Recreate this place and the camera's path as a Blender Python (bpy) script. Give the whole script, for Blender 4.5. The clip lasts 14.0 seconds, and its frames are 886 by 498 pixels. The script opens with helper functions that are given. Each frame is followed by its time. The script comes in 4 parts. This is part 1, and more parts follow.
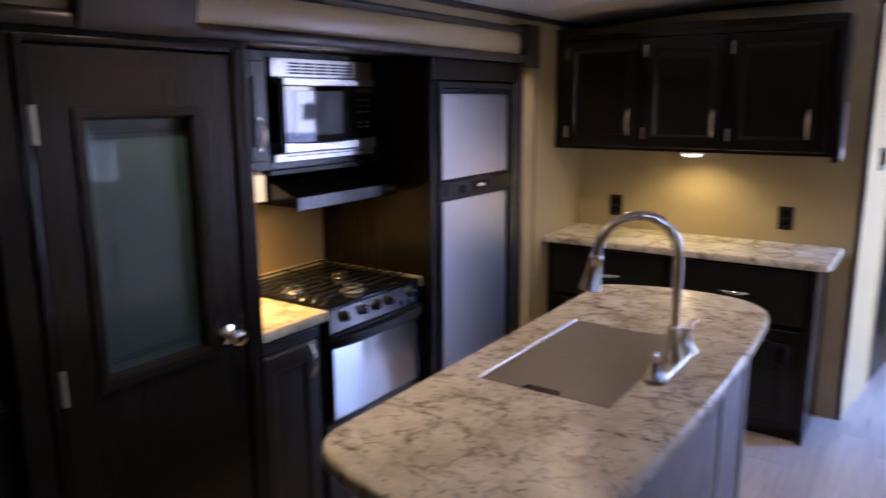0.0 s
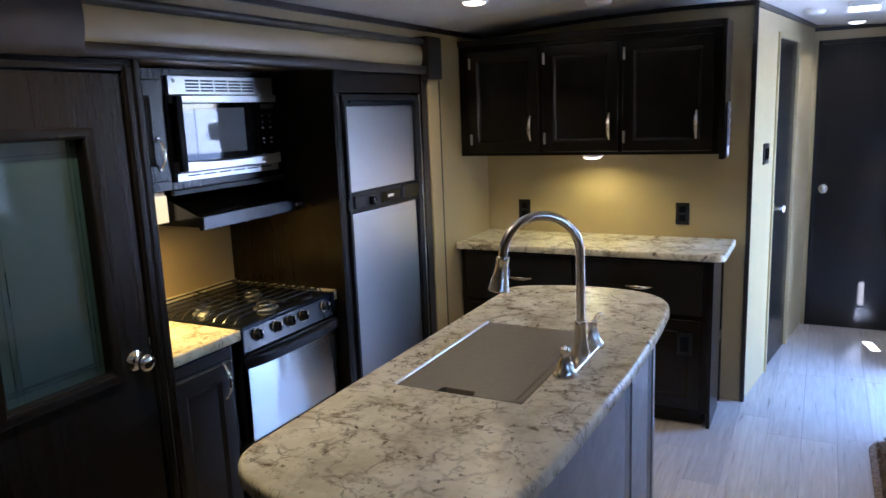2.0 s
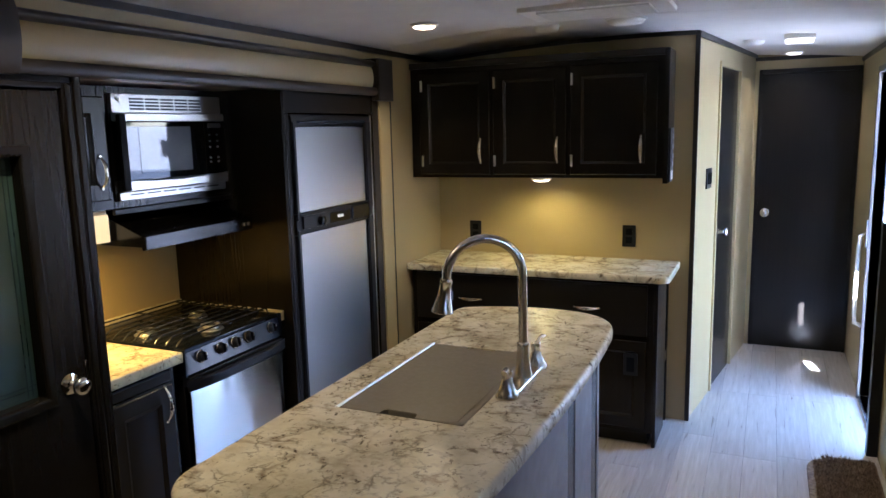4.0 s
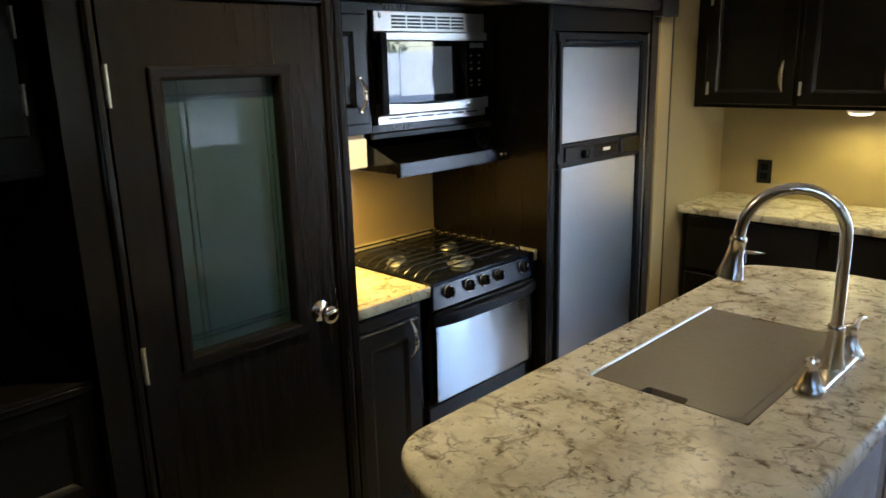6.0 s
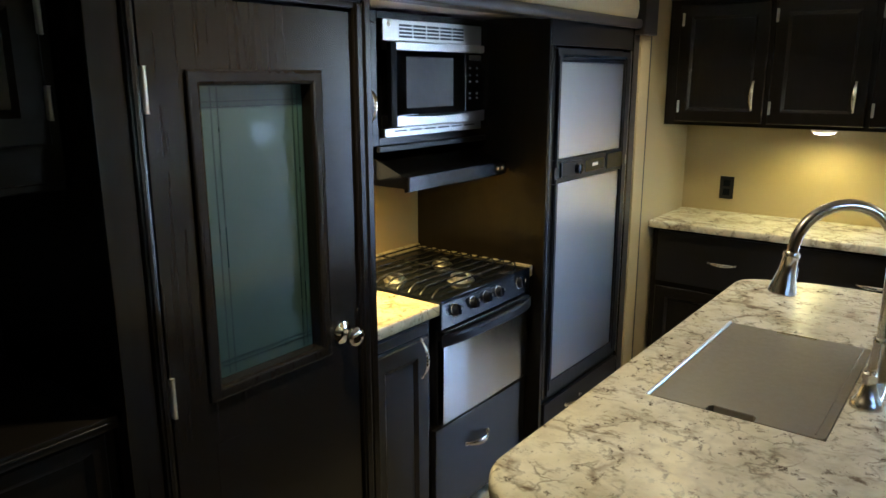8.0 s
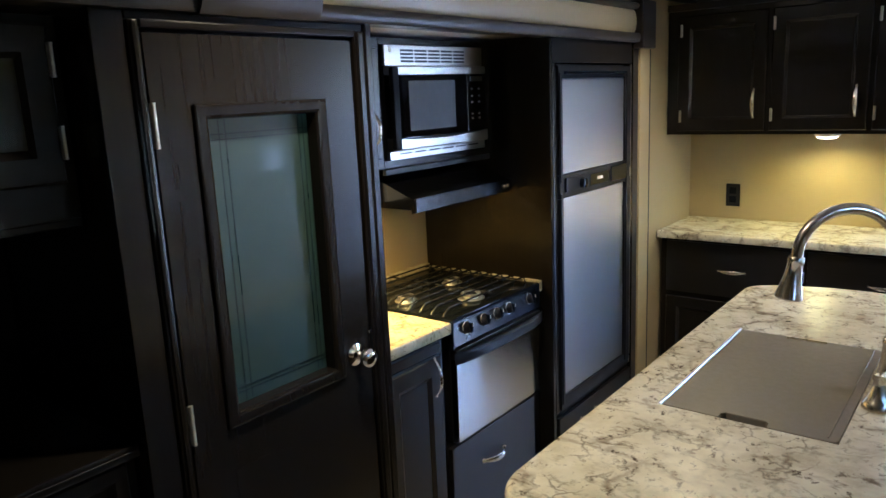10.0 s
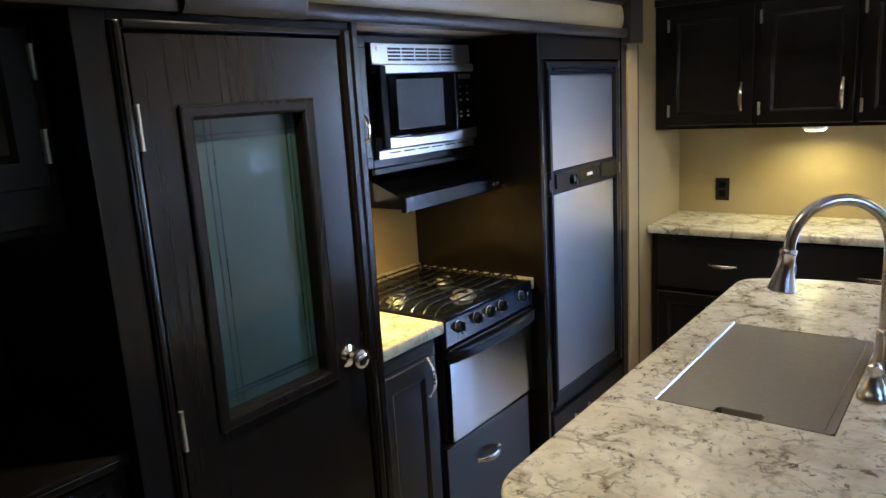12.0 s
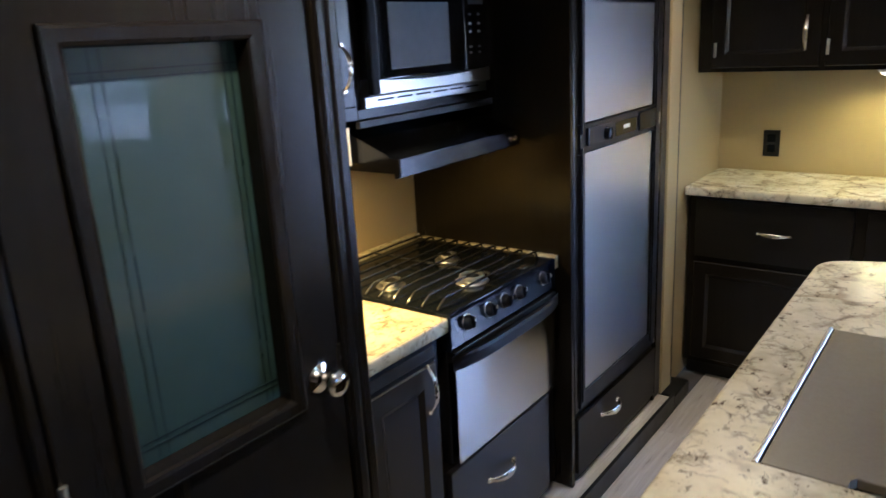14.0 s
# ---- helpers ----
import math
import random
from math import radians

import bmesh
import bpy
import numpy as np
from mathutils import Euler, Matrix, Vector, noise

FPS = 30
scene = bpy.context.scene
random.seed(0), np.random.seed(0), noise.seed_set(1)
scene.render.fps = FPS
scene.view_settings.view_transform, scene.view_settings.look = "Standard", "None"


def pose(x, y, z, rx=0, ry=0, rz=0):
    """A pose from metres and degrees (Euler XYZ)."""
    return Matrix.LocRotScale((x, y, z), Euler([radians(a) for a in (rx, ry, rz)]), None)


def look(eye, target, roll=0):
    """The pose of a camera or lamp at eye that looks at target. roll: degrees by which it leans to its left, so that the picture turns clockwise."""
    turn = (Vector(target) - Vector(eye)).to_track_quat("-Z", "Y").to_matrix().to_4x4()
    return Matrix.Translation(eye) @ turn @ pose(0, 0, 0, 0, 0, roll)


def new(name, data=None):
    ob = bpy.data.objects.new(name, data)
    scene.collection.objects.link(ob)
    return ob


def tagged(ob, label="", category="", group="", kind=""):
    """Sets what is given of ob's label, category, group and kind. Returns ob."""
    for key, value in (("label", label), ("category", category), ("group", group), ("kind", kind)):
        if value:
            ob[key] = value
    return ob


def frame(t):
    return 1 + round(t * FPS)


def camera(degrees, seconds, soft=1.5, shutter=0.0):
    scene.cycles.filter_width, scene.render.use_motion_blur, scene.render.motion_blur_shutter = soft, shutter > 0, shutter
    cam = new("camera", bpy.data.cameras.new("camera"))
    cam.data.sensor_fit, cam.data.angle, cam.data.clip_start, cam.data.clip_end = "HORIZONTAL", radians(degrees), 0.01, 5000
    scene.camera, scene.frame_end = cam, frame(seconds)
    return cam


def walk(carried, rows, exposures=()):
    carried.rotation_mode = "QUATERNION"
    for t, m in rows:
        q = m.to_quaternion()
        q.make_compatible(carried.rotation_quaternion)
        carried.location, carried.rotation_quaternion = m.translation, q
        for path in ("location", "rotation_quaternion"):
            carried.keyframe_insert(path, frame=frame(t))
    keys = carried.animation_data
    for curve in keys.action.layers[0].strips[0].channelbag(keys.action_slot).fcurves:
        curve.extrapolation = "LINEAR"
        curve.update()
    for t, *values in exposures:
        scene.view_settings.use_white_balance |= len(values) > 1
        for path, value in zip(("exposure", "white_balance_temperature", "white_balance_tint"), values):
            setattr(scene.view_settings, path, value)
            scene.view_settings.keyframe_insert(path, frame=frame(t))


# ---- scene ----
cam = camera(62.6, 14.0, 1.5, 0.4)
EXPO, SKY, CEIL_W, PUCK_W, RANGE_W = 5.08, 0.15, 0.15, 0.60, 0.10
LIGHT = [(t, EXPO + up, kelvin, tint) for t, up, kelvin, tint in (
    (0.0, -0.22, 5080, 38), (0.5, 0.05, 5110, 31), (1.0, 0.17, 4920, 26), (1.5, -0.03, 4720, 20), (2.2, -0.15, 4770, 21), (4.5, -0.22, 5270, 19),
    (5.5, -0.09, 5370, 10), (6.5, 0.01, 5260, 9), (7.5, 0.27, 5030, 8), (8.2, 0.32, 4910, 9), (10.5, 0.33, 4730, 17), (12.0, 0.34, 4680, 18),
    (13.0, 0.36, 4680, 19), (14.0, 0.23, 4680, 20))]
PATH = [
    (0, (-1.686, 3.547, 1.632), (-2.787, 5.168, 1.229), -0.3),
    (0.5, (-1.745, 3.465, 1.626), (-3.092, 4.887, 1.224), -0.2),
    (1, (-1.714, 3.51, 1.62), (-2.888, 5.085, 1.244), -1.0),
    (1.5, (-1.673, 3.552, 1.616), (-2.652, 5.256, 1.245), -2.2),
    (2, (-1.649, 3.539, 1.622), (-2.562, 5.28, 1.249), -2.3),
    (2.2, (-1.635, 3.537, 1.627), (-2.528, 5.288, 1.258), -2.5),
    (4.3, (-1.609, 3.547, 1.633), (-2.419, 5.347, 1.315), -1.3),
    (4.5, (-1.627, 3.537, 1.636), (-2.521, 5.298, 1.319), -1.3),
    (5, (-1.677, 3.563, 1.63), (-2.778, 5.194, 1.274), -1.1),
    (5.5, (-1.743, 3.66, 1.627), (-2.998, 5.153, 1.186), -1.1),
    (6, (-1.784, 3.78, 1.611), (-3.145, 5.158, 1.114), -1.5),
    (6.5, (-1.855, 3.791, 1.596), (-3.238, 5.144, 1.091), -1.4),
    (7, (-1.97, 3.673, 1.634), (-3.249, 5.123, 1.124), 0.4),
    (7.5, (-2.06, 3.645, 1.607), (-3.245, 5.18, 1.119), 0.8),
    (8, (-2.075, 3.627, 1.605), (-3.258, 5.172, 1.142), -0.1),
    (8.2, (-2.073, 3.61, 1.607), (-3.259, 5.158, 1.161), -0.3),
    (10.5, (-2.042, 3.61, 1.614), (-3.255, 5.148, 1.211), -3.5),
    (11, (-2.033, 3.619, 1.613), (-3.239, 5.162, 1.209), -4.4),
    (11.5, (-2.045, 3.619, 1.609), (-3.239, 5.169, 1.196), -4.2),
    (12, (-2.062, 3.62, 1.608), (-3.254, 5.171, 1.193), -3.5),
    (12.5, (-2.098, 3.624, 1.605), (-3.298, 5.168, 1.187), -2.6),
    (13, (-2.171, 3.687, 1.595), (-3.382, 5.204, 1.112), -2.1),
    (13.5, (-2.283, 3.851, 1.565), (-3.533, 5.307, 1.002), -2.8),
    (14, (-2.393, 4.036, 1.572), (-3.569, 5.555, 1.015), -3.3),
]
walk(cam, [(t, look(eye, target, roll)) for t, eye, target, roll in PATH], LIGHT)


# ---- world, sun, exposure ----
world = bpy.data.worlds.new("world")
scene.world = world
world.use_nodes = True
wn = world.node_tree.nodes
sky = wn.new("ShaderNodeTexSky")
sky.sky_type, sky.sun_disc = "NISHITA", False
sky.sun_elevation, sky.sun_rotation = radians(24.1), radians(166.5)
wn["Background"].inputs["Strength"].default_value = SKY
world.node_tree.links.new(sky.outputs[0], wn["Background"].inputs["Color"])
sun = new("sun", bpy.data.lights.new("sun", "SUN"))
sun.data.energy, sun.data.angle, sun.data.color = 5.0, radians(0.5), (1.0, 0.975, 0.94)
sun.matrix_world = look((0.24, -1.0, 0.46), (0, 0, 0))


# ---- materials ----
def node_mat(name):
    m = bpy.data.materials.new(name)
    m.use_nodes = True
    nt = m.node_tree
    return m, nt, nt.nodes["Principled BSDF"]


def coords(nt, scale=(1, 1, 1)):
    tc, mp = nt.nodes.new("ShaderNodeTexCoord"), nt.nodes.new("ShaderNodeMapping")
    mp.inputs["Scale"].default_value = scale
    nt.links.new(tc.outputs["Object"], mp.inputs["Vector"])
    return mp.outputs["Vector"]


def noise_tex(nt, vec, scale, detail=4, rough=0.55, distort=0.0):
    n = nt.nodes.new("ShaderNodeTexNoise")
    n.inputs["Scale"].default_value, n.inputs["Detail"].default_value = scale, detail
    n.inputs["Roughness"].default_value, n.inputs["Distortion"].default_value = rough, distort
    nt.links.new(vec, n.inputs["Vector"])
    return n.outputs["Fac"]


def ramp(nt, fac, stops):
    r = nt.nodes.new("ShaderNodeValToRGB")
    els = r.color_ramp.elements
    els[0].position, els[0].color = stops[0][0], (*stops[0][1], 1)
    els[1].position, els[1].color = stops[-1][0], (*stops[-1][1], 1)
    for p, c in stops[1:-1]:
        els.new(p).color = (*c, 1)
    nt.links.new(fac, r.inputs["Fac"])
    return r.outputs["Color"]


def grey(nt, fac, a, b, lo=0.3, hi=0.7):
    return ramp(nt, fac, [(lo, (a, a, a)), (hi, (b, b, b))])


def mixc(nt, fac, a, b, blend="MIX"):
    m = nt.nodes.new("ShaderNodeMix")
    m.data_type, m.blend_type = "RGBA", blend
    for sock, val in ((m.inputs["Factor"], fac), (m.inputs["A"], a), (m.inputs["B"], b)):
        if isinstance(val, (int, float)):
            sock.default_value = val
        elif isinstance(val, tuple):
            sock.default_value = (*val, 1)
        else:
            nt.links.new(val, sock)
    return m.outputs["Result"]


def bump(nt, bsdf, height, strength=0.2, dist=0.002):
    b = nt.nodes.new("ShaderNodeBump")
    b.inputs["Strength"].default_value, b.inputs["Distance"].default_value = strength, dist
    nt.links.new(height, b.inputs["Height"])
    nt.links.new(b.outputs["Normal"], bsdf.inputs["Normal"])


def m_plain(name, color, rough=0.5, metal=0.0, var=0.15, scale=30, emit=0.0):
    """A plain surface with slight mottling of colour and gloss."""
    m, nt, b = node_mat(name)
    v = coords(nt)
    n = noise_tex(nt, v, scale, 5)
    lo = tuple(c * (1 - var) for c in color)
    hi = tuple(min(1, c * (1 + var)) for c in color)
    nt.links.new(ramp(nt, n, [(0.3, lo), (0.7, hi)]), b.inputs["Base Color"])
    nt.links.new(grey(nt, noise_tex(nt, v, scale * 0.35, 3), rough * 0.85, min(1, rough * 1.2)), b.inputs["Roughness"])
    b.inputs["Metallic"].default_value = metal
    if emit:
        b.inputs["Emission Color"].default_value = (*color, 1)
        b.inputs["Emission Strength"].default_value = emit
    return m


def m_wood(name, dark, light, stretch, rough=0.36, fine=1.0, gloss=0.32):
    """Stained wood with the grain along the axis whose stretch is smallest."""
    m, nt, b = node_mat(name)
    v = coords(nt, stretch)
    g = noise_tex(nt, v, 24 * fine, 4, 0.5, 0.3)
    big = noise_tex(nt, coords(nt), 3.0, 3)
    c = ramp(nt, g, [(0.28, dark), (0.5, tuple((a + d) / 2 for a, d in zip(dark, light))), (0.75, light)])
    c = mixc(nt, big, c, mixc(nt, 0.5, c, dark), "MIX")
    nt.links.new(c, b.inputs["Base Color"])
    nt.links.new(grey(nt, big, rough * 0.95, rough * 1.06), b.inputs["Roughness"])
    b.inputs["Specular IOR Level"].default_value = gloss
    bump(nt, b, g, 0.010, 0.0002)
    return m


def m_counter():
    """Laminate with the look of cream granite: grey-brown veins, blotches and dark flecks."""
    m, nt, b = node_mat("granite_laminate")
    v = coords(nt)
    warp = nt.nodes.new("ShaderNodeTexNoise")
    warp.inputs["Scale"].default_value, warp.inputs["Detail"].default_value = 6.0, 5
    nt.links.new(v, warp.inputs["Vector"])
    fine = nt.nodes.new("ShaderNodeTexNoise")
    fine.inputs["Scale"].default_value, fine.inputs["Detail"].default_value = 38.0, 4
    nt.links.new(v, fine.inputs["Vector"])
    wv = mixc(nt, 0.035, mixc(nt, 0.20, v, warp.outputs["Color"], "ADD"), fine.outputs["Color"], "ADD")

    def veins(scale, width, src):
        vo = nt.nodes.new("ShaderNodeTexVoronoi")
        vo.feature = "DISTANCE_TO_EDGE"
        vo.inputs["Scale"].default_value = scale
        nt.links.new(src, vo.inputs["Vector"])
        return ramp(nt, vo.outputs["Distance"], [(0.0, (1, 1, 1)), (width, (0, 0, 0))])

    base = ramp(nt, noise_tex(nt, v, 8, 6, 0.62), [(0.32, (0.52, 0.472, 0.322)), (0.5, (0.70, 0.652, 0.470)), (0.66, (0.80, 0.762, 0.590))])
    patch = grey(nt, noise_tex(nt, v, 6, 4, 0.6), 0.0, 1.0, 0.42, 0.58)
    f1 = mixc(nt, 1.0, veins(5.2, 0.080, wv), patch, "MULTIPLY")
    c = mixc(nt, mixc(nt, 1.0, f1, (0.82, 0.82, 0.82), "MULTIPLY"), base, (0.30, 0.245, 0.165))
    patch2 = grey(nt, noise_tex(nt, v, 10, 4, 0.6), 0.0, 1.0, 0.46, 0.60)
    f2 = mixc(nt, 1.0, veins(12.0, 0.060, wv), patch2, "MULTIPLY")
    near = mixc(nt, 1.0, veins(5.2, 0.30, wv), (0.45, 0.45, 0.45), "ADD")
    c = mixc(nt, mixc(nt, 1.0, f2, (0.75, 0.75, 0.75), "MULTIPLY"), c, (0.16, 0.13, 0.092))
    for sc_, lo_, hi_, st, dk in ((18, 0.560, 0.69, (1.0, 1.7, 1.0), (0.175, 0.135, 0.085)), (40, 0.580, 0.66, (1.4, 1.0, 1.0), (0.085, 0.062, 0.042))):
        fl = grey(nt, noise_tex(nt, coords(nt, st), sc_, 5, 0.66, 0.3), 0.0, 0.72, lo_, hi_)
        c = mixc(nt, mixc(nt, 1.0, fl, near, "MULTIPLY"), c, dk)
    nt.links.new(c, b.inputs["Base Color"])
    b.inputs["Roughness"].default_value = 0.27
    bump(nt, b, noise_tex(nt, v, 160, 2), 0.05, 0.0006)
    return m


def m_plank():
    """Pale grey-washed vinyl plank, each plank a little different."""
    m, nt, b = node_mat("vinyl_plank")
    info = nt.nodes.new("ShaderNodeObjectInfo")
    tc, mp, add = nt.nodes.new("ShaderNodeTexCoord"), nt.nodes.new("ShaderNodeMapping"), nt.nodes.new("ShaderNodeVectorMath")
    mp.inputs["Scale"].default_value = (26, 1.6, 1)
    mul = nt.nodes.new("ShaderNodeMath")
    mul.operation, mul.inputs[1].default_value = "MULTIPLY", 40.0
    nt.links.new(info.outputs["Random"], mul.inputs[0])
    nt.links.new(tc.outputs["Object"], add.inputs[0])
    nt.links.new(mul.outputs[0], add.inputs[1])
    nt.links.new(add.outputs[0], mp.inputs["Vector"])
    g = noise_tex(nt, mp.outputs["Vector"], 2.2, 6, 0.65, 0.5)
    c = ramp(nt, g, [(0.26, (0.48, 0.445, 0.405)), (0.5, (0.60, 0.565, 0.525)), (0.72, (0.74, 0.715, 0.68))])
    tint = ramp(nt, info.outputs["Random"], [(0.0, (0.74, 0.745, 0.745)), (1.0, (1.0, 0.985, 0.96))])
    nt.links.new(mixc(nt, 1.0, c, tint, "MULTIPLY"), b.inputs["Base Color"])
    nt.links.new(grey(nt, g, 0.26, 0.38), b.inputs["Roughness"])
    b.inputs["Specular IOR Level"].default_value = 0.65
    bump(nt, b, g, 0.1, 0.0008)
    return m


def m_steel(name, stretch, color=(0.62, 0.62, 0.63), rough=0.3, aniso=0.85, wave=0.0):
    """Brushed stainless steel with the brush lines along one axis; wave: the sheet's slight buckling."""
    m, nt, b = node_mat(name)
    g = noise_tex(nt, coords(nt, stretch), 8, 4, 0.7)
    b.inputs["Metallic"].default_value = 1.0
    nt.links.new(ramp(nt, g, [(0.2, tuple(c * 0.97 for c in color)), (0.8, color)]), b.inputs["Base Color"])
    smudge = grey(nt, noise_tex(nt, coords(nt), 14, 5, 0.6), 0.0, 1.0, 0.52, 0.75)
    rr = mixc(nt, smudge, grey(nt, g, rough * 0.98, rough * 1.03), (rough * 1.04,) * 3)
    nt.links.new(rr, b.inputs["Roughness"])
    b.inputs["Anisotropic"].default_value = aniso
    if aniso:
        tg = nt.nodes.new("ShaderNodeCombineXYZ")
        tg.inputs["Z"].default_value = 1.0
        nt.links.new(tg.outputs[0], b.inputs["Tangent"])
    if wave:
        bump(nt, b, noise_tex(nt, coords(nt, (0.2, 1.0, 0.16)), 6, 2, 0.5), 1.0, wave)
    elif not aniso:
        bump(nt, b, g, 0.006, 0.0002)
    return m


def m_wall():
    """Tan vinyl-covered wallboard with a woven grain."""
    m, nt, b = node_mat("tan_wallboard")
    v = coords(nt)
    n = noise_tex(nt, coords(nt, (60, 60, 240)), 4, 3, 0.6)
    c = ramp(nt, n, [(0.25, (0.385, 0.308, 0.150)), (0.75, (0.472, 0.384, 0.198))])
    c = mixc(nt, grey(nt, noise_tex(nt, v, 1.7, 3), 0.0, 0.25), c, (0.40, 0.315, 0.175))
    nt.links.new(c, b.inputs["Base Color"])
    b.inputs["Roughness"].default_value = 0.34
    bump(nt, b, n, 0.08, 0.0006)
    return m


def m_frost():
    """Smooth-faced glass, frosted teal behind."""
    m, nt, b = node_mat("frosted_glass")
    n = noise_tex(nt, coords(nt), 5, 3)
    nt.links.new(ramp(nt, n, [(0.3, (0.028, 0.055, 0.051)), (0.7, (0.034, 0.065, 0.061))]), b.inputs["Base Color"])
    b.inputs["Roughness"].default_value = 0.45
    b.inputs["Coat Weight"].default_value, b.inputs["Coat Roughness"].default_value, b.inputs["Coat IOR"].default_value = 1.0, 0.02, 1.44
    return m


def m_lamp(name, color, strength):
    m, nt, b = node_mat(name)
    b.inputs["Base Color"].default_value = (*color, 1)
    b.inputs["Emission Color"].default_value = (*color, 1)
    b.inputs["Emission Strength"].default_value = strength
    return m


def m_glass():
    m, nt, b = node_mat("clear_glass")
    b.inputs["Base Color"].default_value = (0.186, 0.19, 0.186, 1)
    b.inputs["Roughness"].default_value, b.inputs["Transmission Weight"].default_value, b.inputs["IOR"].default_value = 0.0, 1.0, 1.1
    return m


def m_rug():
    m, nt, b = node_mat("rug_pile")
    n = noise_tex(nt, coords(nt), 60, 5, 0.7)
    nt.links.new(ramp(nt, n, [(0.3, (0.07, 0.045, 0.03)), (0.5, (0.2, 0.145, 0.10)), (0.7, (0.34, 0.27, 0.2))]), b.inputs["Base Color"])
    b.inputs["Roughness"].default_value = 0.95
    return m


DARK, MIDW = (0.0106, 0.0091, 0.0076), (0.0136, 0.0116, 0.0096)
WOODV = m_wood("espresso_wood", DARK, MIDW, (3.2, 3.2, 0.16), 0.24, 1.0, 0.28)
WOODH = m_wood("espresso_wood_rail", DARK, MIDW, (3.2, 0.22, 3.2), 0.32, 1.0, 0.14)
WOODX = m_wood("espresso_wood_cross", DARK, MIDW, (0.22, 3.2, 3.2), 0.34)
LAMINATE = m_wood("satin_laminate", DARK, MIDW, (3.2, 0.22, 3.2), 0.36, 1.0, 0.55)
TRIM = m_plain("dark_trim", (0.032, 0.0275, 0.0235), 0.36, var=0.12, scale=12)
DOORM = m_wood("espresso_door", (0.0112, 0.0095, 0.0077), (0.0154, 0.0130, 0.0104), (2.6, 2.6, 0.10), 0.25, 1.0, 0.34)
BLACK = m_plain("black_plastic", (0.010, 0.010, 0.011), 0.34)
BLACK.node_tree.nodes["Principled BSDF"].inputs["Specular IOR Level"].default_value = 0.26
# The blue in this black stands in for reflected window light.
PANELBLUE = m_plain("black_enamel_blue_sheen", (0.008, 0.012, 0.024), 0.2, var=0.05)
PANELBLUE.node_tree.nodes["Principled BSDF"].inputs["Specular IOR Level"].default_value = 0.3
GLOSSBLACK = m_plain("black_enamel", (0.006, 0.008, 0.013), 0.14, var=0.05)
GLOSSBLACK.node_tree.nodes["Principled BSDF"].inputs["Specular IOR Level"].default_value = 0.15
BLACKGLASS = m_plain("black_glass", (0.006, 0.006, 0.007), 0.03, var=0.05)
SCREENM = m_plain("oven_screen", (0.05, 0.057, 0.066), 0.5, var=0.08)
SCREENM.node_tree.nodes["Principled BSDF"].inputs["Coat Weight"].default_value = 1.0
TRIM.node_tree.nodes["Principled BSDF"].inputs["Specular IOR Level"].default_value = 0.42
TAN = m_wall()
CEIL = m_plain("ceiling_vinyl", (0.66, 0.63, 0.585), 0.55, var=0.035, scale=8)
WHITEP = m_plain("white_plastic", (0.74, 0.72, 0.67), 0.4, var=0.04)
COUNTER = m_counter()
PLANK = m_plank()
STEELH = m_steel("brushed_steel", (1, 3, 90), color=(0.54, 0.545, 0.555), rough=0.16, aniso=0.95, wave=0.0045)
STEELM = m_steel("satin_steel", (1, 3, 90), color=(0.48, 0.47, 0.46), rough=0.30, aniso=0.0)
STEELV = m_steel("brushed_steel_upright", (1, 260, 4), (0.52, 0.515, 0.515), 0.34, 0.0)
NICKEL = m_steel("brushed_nickel", (60, 60, 60), (0.71, 0.665, 0.585), 0.26, 0.0)
CHROME = m_steel("polished_nickel", (30, 30, 30), (0.78, 0.76, 0.72), 0.08, 0.0)
RIMSTEEL = m_steel("rim_steel", (60, 4, 60), (0.88, 0.88, 0.88), 0.36, 0.0)
HINGE = m_steel("satin_hinge", (40, 40, 40), (0.80, 0.78, 0.70), 0.5, 0.0)
DULLNICKEL = m_steel("dull_nickel", (40, 40, 40), (0.45, 0.43, 0.38), 0.42, 0.0)
HANDLEBLACK = m_plain("matt_black", (0.004, 0.004, 0.0045), 0.5, var=0.05)
HANDLEBLACK.node_tree.nodes["Principled BSDF"].inputs["Specular IOR Level"].default_value = 0.12
HOODM = m_plain("hood_enamel", (0.007, 0.007, 0.008), 0.16, var=0.05)
HOODM.node_tree.nodes["Principled BSDF"].inputs["Specular IOR Level"].default_value = 0.4
GRATE = m_plain("cast_iron", (0.050, 0.052, 0.058), 0.24, 0.5)
BURNER = m_steel("burner_steel", (40, 40, 40), (0.62, 0.63, 0.65), 0.42, 0.0)
COVER = m_plain("taupe_cover", (0.208, 0.183, 0.140), 0.36, var=0.05, scale=160)
PANEL = m_plain("grey_panel", (0.16, 0.15, 0.155), 0.4, var=0.08)
FROST = m_frost()
SMOKED = m_plain("smoked_glass", (0.011, 0.014, 0.012), 0.12, var=0.1, scale=4)
ETCH = m_plain("etched_line", (0.010, 0.024, 0.032), 0.3)
GLASS = m_glass()
RUG = m_rug()
WARM = (1.0, 0.76, 0.20)
LED = m_lamp("warm_led", (1.0, 0.74, 0.38), 0.36)
LEDCOOL = m_lamp("hall_led", (1.0, 0.9, 0.72), 0.16)
LENS = m_lamp("range_lens", (1.0, 0.70, 0.30), 0.036)
SIDING = m_plain("white_siding", (0.36, 0.38, 0.41), 0.5, var=0.06)
STRIPE = m_plain("blue_grey_stripe", (0.10, 0.12, 0.16), 0.4)
GRAVEL = m_plain("gravel", (0.25, 0.255, 0.262), 0.95, var=0.3, scale=14)
LEAF = m_plain("foliage", (0.075, 0.11, 0.035), 0.7, var=0.5, scale=6)
BARK = m_plain("bark", (0.09, 0.065, 0.045), 0.9, var=0.3)
